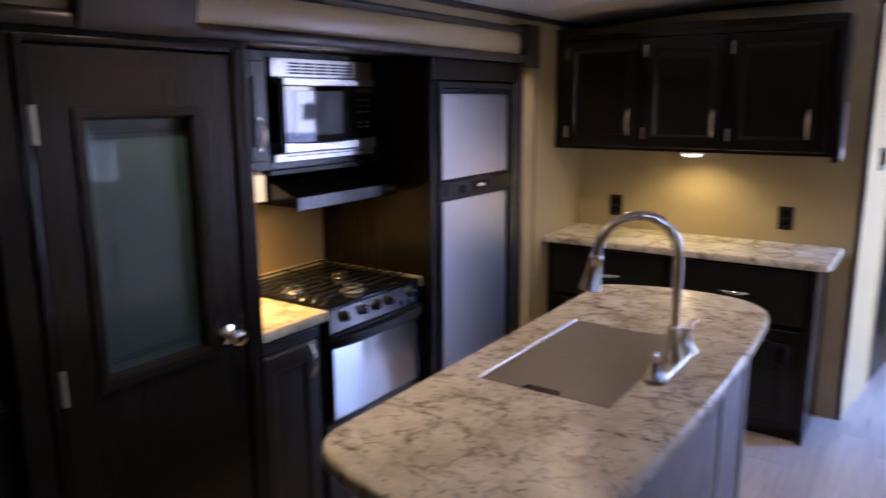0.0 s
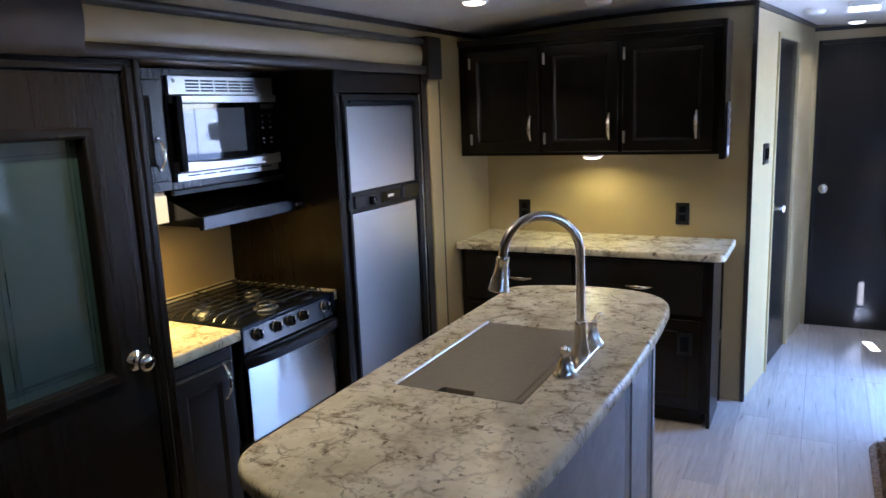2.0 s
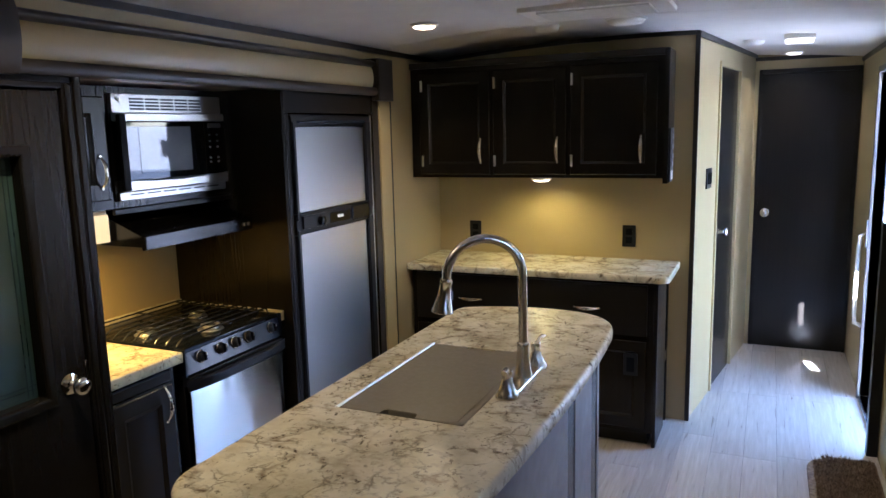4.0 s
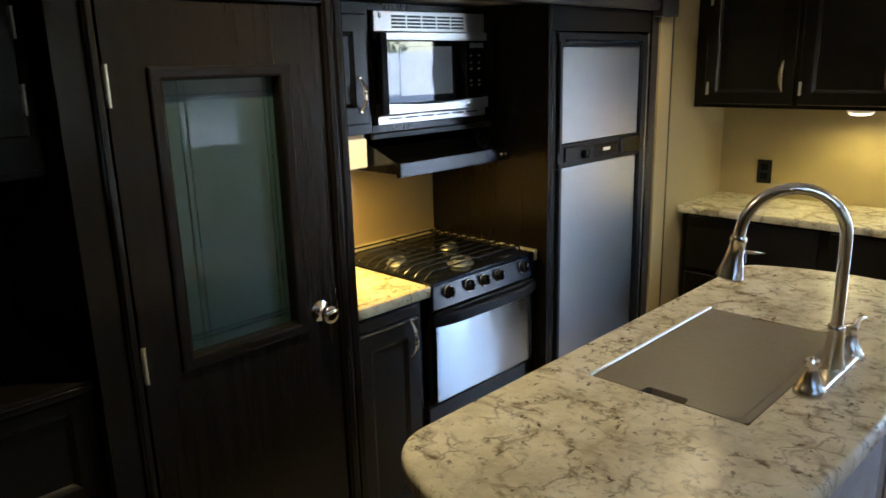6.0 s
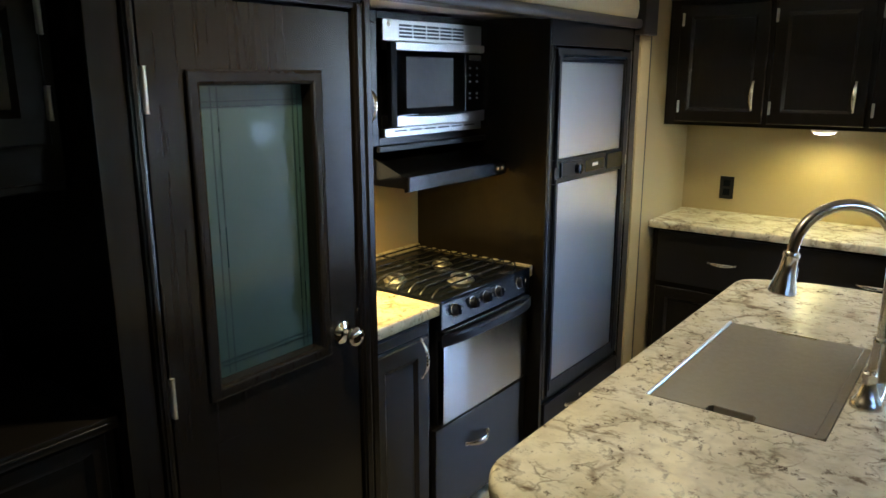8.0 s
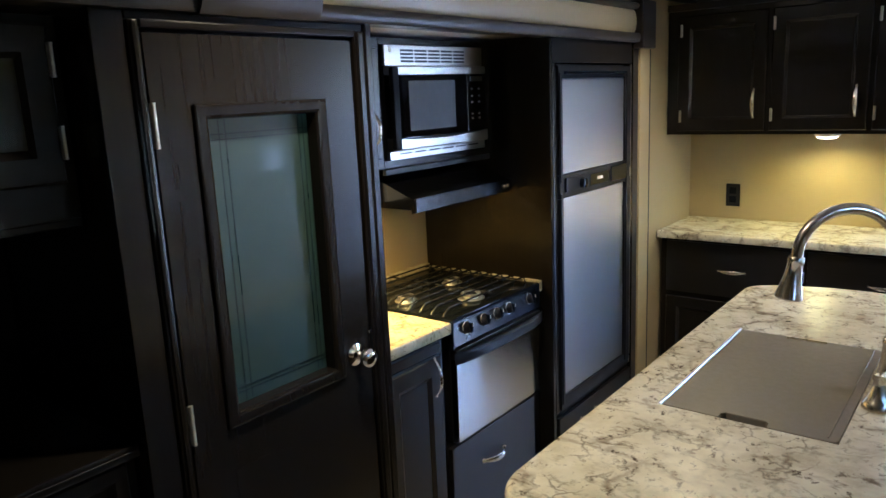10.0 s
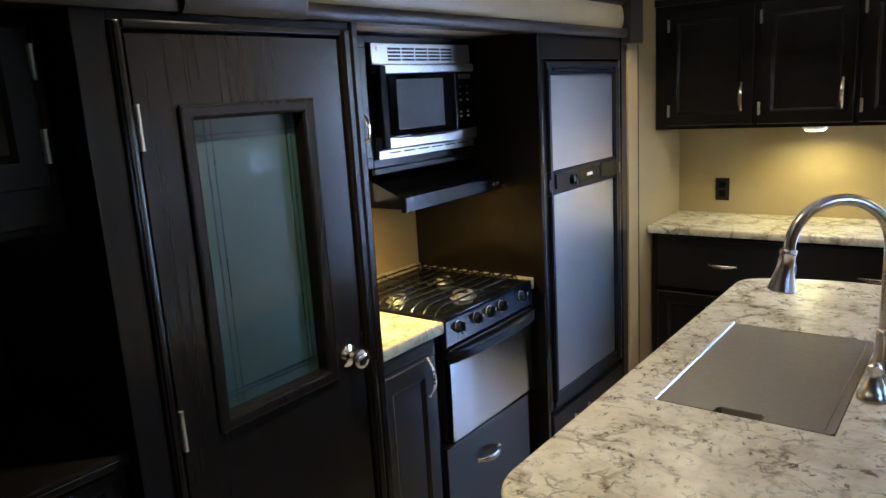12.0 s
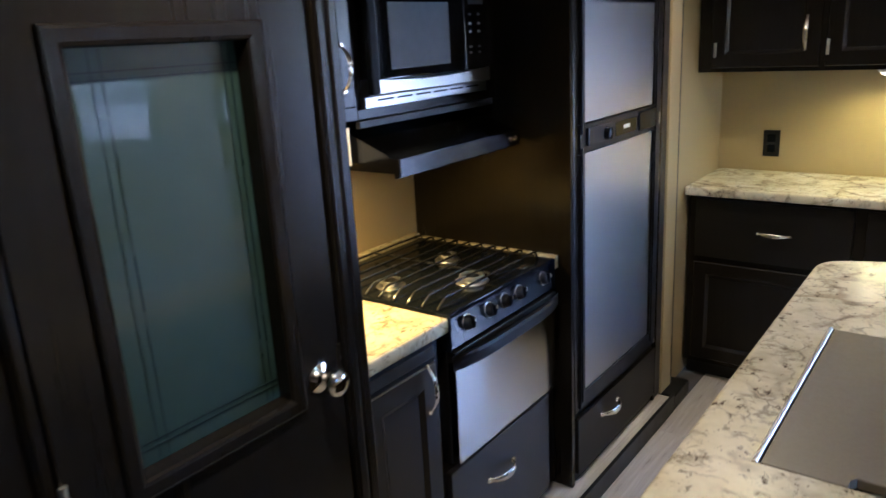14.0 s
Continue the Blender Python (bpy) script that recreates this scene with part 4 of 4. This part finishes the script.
wc = thing("wall_cabinet", (-2.75, 7.4, 1.37), "espresso wall cabinet with three framed doors", "cabinet")
part("body", box(-3.440, -2.085, 7.228, YF - 0.003, 1.368, 1.985), WOODV, wc)
part("crown", box(-3.441, -2.085, 7.214, 7.2275, 1.955, 1.988, 0.002), WOODX, wc)
part("end_panel", box(-2.084, -2.060, 7.195, 7.408, 1.345, 1.985, 0.003), WOODV, wc)
Fu = FA(7.228)
for u0, u1, pu, hu in ((-3.385, -2.975, -3.025, -3.368), (-2.955, -2.562, -2.607, -2.947), (-2.542, -2.115, -2.190, -2.534)):
    door_unit(wc, Fu, u0, u1, 1.385, 1.928, (pu, 1.512, 0.125), ((hu, 1.862), (hu, 1.458)))
cpn = thing("control_panel", (-2.05, 7.26, 1.35), "slim grey control panel on the cabinet's end", "control panel")
Fe = SL(-2.060)
part("plate", fbox(bmesh.new(), Fe, 7.205, 7.315, 0, 0.010, 1.352, 1.61, 0.003), BLACK, cpn)
part("label", fbox(bmesh.new(), Fe, 7.225, 7.295, 0.010, 0.012, 1.362, 1.405, 0.001), WHITEP, cpn, "small white label")
for z in (1.425, 1.465, 1.51, 1.56):
    part("switch", fbox(bmesh.new(), Fe, 7.225, 7.295, 0.010, 0.014, z, z + 0.022, 0.002), PANEL, cpn)

# ---- island ----
isl = thing("kitchen_island", (-2.4, 5.4, 0), "dark island base with grey side panels", "island")
part("body", box(-2.690, -2.165, 4.72, 6.16, 0.07, 0.868), WOODV, isl)
part("kick", box(-2.66, -2.195, 4.76, 6.12, 0.0, 0.07), BLACK, isl)
Fi = SL(-2.165)
for a, b in ((4.775, 5.690), (5.785, 6.025), (6.118, 6.150)):
    part("side_panel", fbox(bmesh.new(), Fi, a, b, 0.0005, 0.008, 0.075, 0.866, 0.002), PANEL, isl, "smooth grey panel")
for a, b in ((4.72, 4.774), (5.691, 5.784), (6.026, 6.117)):
    part("stile", fbox(bmesh.new(), Fi, a, b, 0.0005, 0.005, 0.07, 0.868, 0.002), WOODV, isl)
Fn = FA(4.72)
part("end_panel", framed_panel(Fn, -2.68, -2.175, 0.09, 0.85, 0.012, 0.06, 0.006), WOODV, isl)
for u0, u1 in ((4.75, 5.19), (5.21, 5.65), (5.67, 6.14)):
    part("door", framed_panel((-2.690, 0, 0, 1, -1, 0), u0, u1, 0.10, 0.84), WOODV, isl)
itop = thing("worktop", (-2.4, 5.4, 0.869), "large cream granite-look island worktop with bowed ends", "worktop", "worktops")
o = outline([(-2.748, 4.605), (-2.122, 4.60), (-2.110, 6.255), (-2.752, 6.225)], [0.098, 0.036, 0.080, 0.0], [0.075, 0.13, 0.17, 0.055])
worktop(itop, o, 0.870, 0.911, 0.012, (-2.632, -2.2695, 5.1036, 5.7164))
sink = thing("sink", (-2.45, 5.41, 0.73), "undermounted sink with a thin steel rim in the island", "sink")
bm = bmesh.new()
prof = [(-2.628, -2.272, 5.106, 5.714, 0.895), (-2.62, -2.28, 5.11, 5.71, 0.75), (-2.60, -2.30, 5.13, 5.69, 0.735)]
rings = [[bm.verts.new(p) for p in ((a, c, z), (b, c, z), (b, d, z), (a, d, z))] for a, b, c, d, z in prof]
skin(bm, rings, caps=False)
bm.faces.new(rings[-1])
# Bowl is black so that the cover's slots read as shaded.
part("bowl", bm, BLACK, sink, "bowl coloured black for the shade under the cover")
bm = bmesh.new()
tube(bm, [(-2.6310, 5.102, 0.9105), (-2.6310, 5.41, 0.9105), (-2.6310, 5.718, 0.9105)], 0.0048, 12)
part("rim", bm, RIMSTEEL, sink, "bright steel rim")
cov = thing("sink_cover", (-2.45, 5.41, 0.9), "taupe sink cover board with a grip slot at each end", "sink cover")
bm = bmesh.new()
loop = [(-2.6235, 5.105), (-2.503, 5.105), (-2.502, 5.124), (-2.494, 5.134), (-2.412, 5.134), (-2.404, 5.124), (-2.403, 5.105), (-2.282, 5.105), (-2.2745, 5.1085), (-2.271, 5.116), (-2.271, 5.704), (-2.2745, 5.7115), (-2.282, 5.715), (-2.400, 5.715), (-2.405, 5.693), (-2.500, 5.693), (-2.505, 5.715), (-2.6235, 5.715)]
skin(bm, [[bm.verts.new((-2.45 + (x + 2.45) * k, 5.41 + (y - 5.41) * k, z)) for x, y in loop] for k, z in ((1.0, 0.896), (1.0, 0.9100), (0.996, 0.9122))])
part("board", bm, COVER, cov)
part("edge_bead", tube(bmesh.new(), [(-2.291, 5.122, 0.9121), (-2.291, 5.41, 0.9121), (-2.291, 5.698, 0.9121)], 0.0016, 8), COVER, cov)
part("far_slot_bar", box(-2.498, -2.407, 5.696, 5.714, 0.899, 0.908, 0.001), COVER, cov)

# ---- faucet ----
fx, fy, fz = -2.232, 5.468, 0.9115
fau = thing("faucet", (fx, fy, fz), "brushed nickel gooseneck faucet with pull-down spray and two levers", "faucet")
o = outline([(fx - 0.026, 5.306), (fx + 0.026, 5.306), (fx + 0.026, 5.612), (fx - 0.026, 5.612)], [0, 0, 0, 0], [0.024] * 4, 0.006)
part("deck_plate", slab(o, fz, fz + 0.013, 0.006), NICKEL, fau)
part("column_base", lathe(bmesh.new(), (fx, fy, fz + 0.012), (0, 0, 1), [(0, 0.027), (0.01, 0.026), (0.03, 0.021), (0.085, 0.0165), (0.09, 0.0178), (0.10, 0.0178), (0.104, 0.0135)], 24), NICKEL, fau)
sx, sy = -0.852, -0.523
pts = [(fx, fy, fz + 0.10), (fx, fy, 1.12), (fx, fy, 1.21)]
arc = [math.pi * k / 18 for k in range(1, 18)]
pts += [(fx + sx * 0.108 * (1 - math.cos(t)), fy + sy * 0.108 * (1 - math.cos(t)), 1.221 + 0.108 * math.sin(t)) for t in arc]
pts += [(fx + sx * 0.217, fy + sy * 0.217, 1.21)]
part("gooseneck", tube(bmesh.new(), pts, 0.0130, 18), NICKEL, fau)
d = Vector((sx * 0.14, sy * 0.14, -1)).normalized()
q = Vector((fx + sx * 0.2165, fy + sy * 0.2165, 1.222))
sp = part("spray_head", lathe(bmesh.new(), q, d, [(0, 0.0165), (0.004, 0.0185), (0.012, 0.0185), (0.014, 0.0165), (0.045, 0.019), (0.078, 0.027), (0.095, 0.031), (0.098, 0.028)], 24), NICKEL, fau, "flared spray head")
c = q + d * 0.05 - Vector((sx, sy, 0)) * 0.019
part("spray_button", box(c.x - 0.005, c.x + 0.005, c.y - 0.005, c.y + 0.005, c.z - 0.013, c.z + 0.013, 0.002), BLACK, sp)
for hy, s in ((5.326, -1), (5.592, 1)):
    h = part("lever_base", lathe(bmesh.new(), (fx, hy, fz + 0.0005), (0, 0, 1), [(0, 0.033), (0.012, 0.032), (0.018, 0.027), (0.03, 0.021), (0.052, 0.014), (0.06, 0.013), (0.066, 0.016), (0.076, 0.014), (0.08, 0.006)], 22), NICKEL, fau)
    part("lever", tube(bmesh.new(), [(fx + 0.004, hy, fz + 0.070), (fx + 0.006, hy + s * 0.018, fz + 0.084), (fx + 0.008, hy + s * 0.036, fz + 0.088), (fx + 0.010, hy + s * 0.050, fz + 0.084)], [0.008, 0.0075, 0.007, 0.008], 10), NICKEL, h)

# ---- hall ----
bd = thing("door_bedroom", (-1.39, YBED, 0), "closed dark espresso bedroom door with a round knob", "door", kind="structure")
part("leaf", box(-1.692, -1.088, YBED + 0.008, YBED + 0.034, -0.005, 1.962), DOORM, bd)
for a, b, c, e in ((-1.708, -1.684, 0, 1.985), (-1.098, -1.074, 0, 1.985)):
    part("casing", box(a, b, YBED - 0.012, YBED + 0.007, c, e, 0.003), WOODV, bd)
part("casing", box(-1.684, -1.098, YBED - 0.012, YBED + 0.007, 1.955, 1.985, 0.003), WOODX, bd)
part("door_knob", lathe(bmesh.new(), (-1.635, YBED + 0.004, 0.985), (0, -1, 0), [(0, 0.03), (0.004, 0.03), (0.008, 0.013), (0.03, 0.012), (0.04, 0.025), (0.05, 0.029), (0.058, 0.022), (0.061, 0.008)], 22), CHROME, bd, "polished nickel knob")
th = thing("door_bath", tuple(at(HALL, 0.87, 0, 0)), "closed dark bathroom door in the hall wall", "door", kind="structure")
part("leaf", fbox(bmesh.new(), HALL, 0.542, 1.123, -0.034, -0.010, -0.005, 1.955), DOORM, th)
for a, b, c, e in ((0.520, 0.548, 0, 1.978), (1.118, 1.145, 0, 1.978), (0.548, 1.118, 1.950, 1.978)):
    part("casing", fbox(bmesh.new(), HALL, a, b, -0.009, 0.010, c, e, 0.003), TAN, th, "narrow tan casing")
part("door_knob", lathe(bmesh.new(), at(HALL, 0.66, -0.006, 0.975), at(HALL, 0, 1, 0) - at(HALL, 0, 0, 0), [(0, 0.028), (0.004, 0.028), (0.008, 0.012), (0.03, 0.011), (0.04, 0.023), (0.05, 0.026), (0.058, 0.02), (0.061, 0.008)], 22), CHROME, th, "polished nickel knob")
sw = thing("light_switch", tuple(at(HALL, 0.32, 0.004, 1.32)), "black light switch plate on the hall wall", "switch")
part("plate", fbox(bmesh.new(), HALL, 0.262, 0.378, 0, 0.008, 1.265, 1.378, 0.002), BLACK, sw)
for u in (0.278, 0.330):
    part("rocker", fbox(bmesh.new(), HALL, u, u + 0.032, 0.008, 0.012, 1.29, 1.352, 0.002), GLOSSBLACK, sw)

# entry doorway and windows
en = thing("door_entry_frame", (XR, 7.9, 0), "metal frame of the open entry doorway", "doorway", kind="structure")
y0, y1, z0, z1 = DW
for a, b, c, e in ((y0 - 0.035, y0, 0.0, z1 + 0.035), (y1, y1 + 0.035, 0.0, z1 + 0.035), (y0, y1, z1, z1 + 0.035)):
    part("jamb", fbox(bmesh.new(), RT(XR), a, b, -0.06, 0.016, c, e, 0.004), PANEL, en)
part("sill", fbox(bmesh.new(), RT(XR), y0, y1, -0.06, 0.010, 0.0, 0.02, 0.003), STEELH, en)
lk = part("latch_plate", fbox(bmesh.new(), RT(XR), y1 + 0.004, y1 + 0.026, 0.016, 0.024, 0.90, 1.06, 0.002), STEELH, en)
post = thing("grab_post", (XR, 7.5, 0), "black upright panel edge beside the entry", "panel")
part("post", box(XR - 0.05, XR - 0.002, 7.44, 7.50, 0.0, 1.15, 0.004), BLACK, post)
gh = thing("grab_rail", (XR, 8.33, 0.6), "white grab handle beside the doorway", "handle")
part("bar", tube(bmesh.new(), [(XR, 8.36, 0.42), (XR - 0.045, 8.36, 0.44), (XR - 0.05, 8.36, 0.5), (XR - 0.05, 8.36, 0.9), (XR - 0.045, 8.36, 0.96), (XR, 8.36, 0.98)], 0.012, 10), WHITEP, gh)
for z in (0.42, 0.98):
    part("mount", lathe(bmesh.new(), (XR, 8.36, z), (-1, 0, 0), [(0, 0.024), (0.006, 0.024), (0.012, 0.014)], 14), STEELH, gh)
for i, (a, b, c, e) in enumerate((WIN1, WIN2, WIN3)):
    wn_ = thing("window_%d" % (i + 1), (XR, (a + b) / 2, c), "trailer window in a dark metal frame", "window", kind="structure")
    bm = bmesh.new()
    for p, q, r, s in ((a - 0.02, a + 0.008, c - 0.02, e + 0.02), (b - 0.008, b + 0.02, c - 0.02, e + 0.02), (a + 0.008, b - 0.008, c - 0.02, c + 0.008), (a + 0.008, b - 0.008, e - 0.008, e + 0.02)):
        fbox(bm, RT(XR), p, q, -0.04, 0.012, r, s, 0.002)
    part("window_frame", bm, BLACK, wn_)
    pane = part("pane", fbox(bmesh.new(), RT(XR), a + 0.008, b - 0.008, -0.028, -0.024, c + 0.008, e - 0.008), GLASS, wn_)
    tagged(pane, "dark tinted pane")

rug = thing("entry_mat", (-1.22, 6.9, 0), "shaggy brown entry mat on the plank floor", "mat")
o = outline([(-1.39, 6.45), (-1.09, 6.45), (-1.09, 7.36), (-1.39, 7.29)], [0, 0, 0.02, 0], [0.03, 0.03, 0.03, 0.10])
part("backing", slab(o, 0.001, 0.010, 0.004), RUG, rug)
rnd = random.Random(5)
verts, faces = [], []
for i in range(9000):
    x, y = rnd.uniform(-1.36, -1.10), rnd.uniform(6.46, 7.345)
    if y > 7.28 and x < -1.32:
        continue
    a, l, h = rnd.uniform(0, 6.28), rnd.uniform(0.004, 0.02), rnd.uniform(0.012, 0.024)
    k = len(verts)
    dx, dy = math.cos(a) * 0.0022, math.sin(a) * 0.0022
    verts += [(x - dy, y + dx, 0.008), (x + dy, y - dx, 0.008), (x + math.cos(a) * l, y + math.sin(a) * l, 0.008 + h)]
    faces.append((k, k + 1, k + 2))
me = bpy.data.meshes.new("woven_face")
me.from_pydata(verts, [], faces)
me.materials.append(RUG)
pile = new("woven_face", me)
pile.parent, pile.matrix_parent_inverse = rug, Matrix.Translation(-rug.location)
tagged(pile, "shaggy pile", kind="stuff")

# Added out of view: blocks the sun, its two holes cast the sun spots.
leaf = thing("sun_mask", (-0.7, 7.46, 0.03), "unseen pierced panel added outside to block the sun but for two beams", "door")
part("panel", walling(FA(7.46), -1.012, -0.30, -0.02, 0.02, 0.03, 1.90, [(-0.955, -0.895, 0.985, 1.165), (-1.008, -0.940, 0.585, 0.685)]), SIDING, leaf)
part("mask_handle", box(-0.42, -0.36, 7.482, 7.51, 0.9, 1.05, 0.006), BLACK, leaf, "black latch handle on the added panel")
# Unseen tube, added to stop sun that passes over the pierced panel.
aw = thing("awning", (-0.86, 5, 2.0), "unseen awning tube added to keep direct sun out of the doorway", "awning")
part("roll", tube(bmesh.new(), [(-0.86, 2.0, 2.12), (-0.86, 8.9, 2.12)], 0.155, 20), SIDING, aw)
for y in (2.2, 8.7):
    part("bracket", box(-1.018, -0.86, y, y + 0.05, 2.02, 2.20, 0.004), SIDING, aw)

# ---- outside, seen in reflections through the doorway and windows ----
structure("ground", box(-60, 60, -60, 60, -0.85, -0.75), GRAVEL, "pale gravel yard outside the trailer", "ground")
nb = thing("trailer", (9.5, 16.5, -0.75), "white neighbouring travel trailer with grey stripe and windows", "trailer")
NB = (8.5, 15.5, 0.7071, -0.7071, -0.7071, -0.7071)
part("body", fbox(bmesh.new(), NB, -7.5, 6.5, -2.4, 0, -0.25, 1.85, 0.08), SIDING, nb)
part("stripe", fbox(bmesh.new(), NB, -7.3, 6.3, 0.001, 0.012, 0.55, 0.85), STRIPE, nb)
part("skirt", fbox(bmesh.new(), NB, -7.3, 6.3, -2.2, -0.2, -0.75, -0.251), BLACK, nb)
for u in (-6.6, -4.4, -2.35, -0.35, 1.6, 4.2):
    part("window", fbox(bmesh.new(), NB, u, u + 0.8, 0.001, 0.022, 1.15, 1.55, 0.008), BLACKGLASS, nb)
rnd = random.Random(11)
for i, (tx, ty, th_) in enumerate(((16, 22, 7), (18, 15, 8), (17, 7, 7.5), (19, 29, 9), (16.5, 0, 7))):
    tree = thing("tree", (tx, ty, -0.75), "leafy green tree beyond the neighbouring trailer", "tree", "trees")
    bm = tube(bmesh.new(), [(tx, ty, -0.75), (tx + 0.1, ty, th_ * 0.3), (tx, ty + 0.2, th_ * 0.6)], [0.22, 0.16, 0.08], 8)
    for k in range(5):
        a = k * 1.3
        tube(bm, [(tx, ty, th_ * (0.25 + 0.06 * k)), (tx + math.cos(a) * 1.4, ty + math.sin(a) * 1.4, th_ * (0.45 + 0.07 * k))], [0.07, 0.02], 6)
    part("trunk", bm, BARK, tree)
    vs, fs = [], []
    for k in range(1500):
        u, v, r = rnd.uniform(0, 6.28), rnd.uniform(-1, 1), rnd.uniform(0.45, 1) ** 0.5
        s = math.sqrt(1 - v * v)
        lump = 1 + 0.3 * math.sin(3 * u + i) * math.cos(4 * v)
        c = Vector((tx + math.cos(u) * s * r * 2.3 * lump, ty + math.sin(u) * s * r * 2.3 * lump, th_ * 0.62 + v * r * 2.3 * lump))
        q = Euler((rnd.uniform(0, 6), rnd.uniform(0, 6), rnd.uniform(0, 6))).to_matrix()
        n0, z = len(vs), rnd.uniform(0.1, 0.22)
        vs += [tuple(c + q @ Vector(p)) for p in ((-z, 0, 0), (0, -z * 0.5, 0), (z, 0, 0), (0, z * 0.5, 0))]
        fs.append((n0, n0 + 1, n0 + 2, n0 + 3))
    me = bpy.data.meshes.new("crown")
    me.from_pydata(vs, [], fs)
    me.materials.append(LEAF)
    cr = new("crown", me)
    cr.parent, cr.matrix_parent_inverse = tree, Matrix.Translation(-tree.location)

# ---- floor planks, last ----
floor = structure("floor", box(-4.07, XR + 0.05, YB - 0.05, YBED + 0.05, -0.06, -0.006), JOINT, "pale grey-washed vinyl plank floor", "floor")
rnd = random.Random(3)
PW, PL = 0.152, 0.92
meshes = {}


def plank_mesh(length, width):
    key = (round(length, 3), round(width, 3))
    if key not in meshes:
        bm = bmesh.new()
        l, w = length / 2 - 0.0006, width / 2 - 0.0006
        c0 = [bm.verts.new(p) for p in ((-w, -l, -0.006), (w, -l, -0.006), (w, l, -0.006), (-w, l, -0.006))]
        c1 = [bm.verts.new((v.co.x, v.co.y, -0.0008)) for v in c0]
        c2 = [bm.verts.new((v.co.x * (1 - 0.001 / w), v.co.y * (1 - 0.001 / l), 0)) for v in c0]
        meshes[key] = finish("plank", skin(bm, [c0, c1, c2]), PLANK)
    return meshes[key]


row, x = 0, -3.342
while x < XR - 0.01:
    w = min(PW, XR - x)
    y = YB - rnd.uniform(0.05, PL - 0.05) * (1 if row % 2 else 0.5)
    while y < YBED - 0.01:
        a, b = max(y, YB), min(y + PL, YBED)
        if b - a > 0.02:
            p = new("plank", plank_mesh(b - a, w))
            p.location = (x + w / 2, (a + b) / 2, 0)
            p.parent = floor
        y += PL
    x += PW
    row += 1
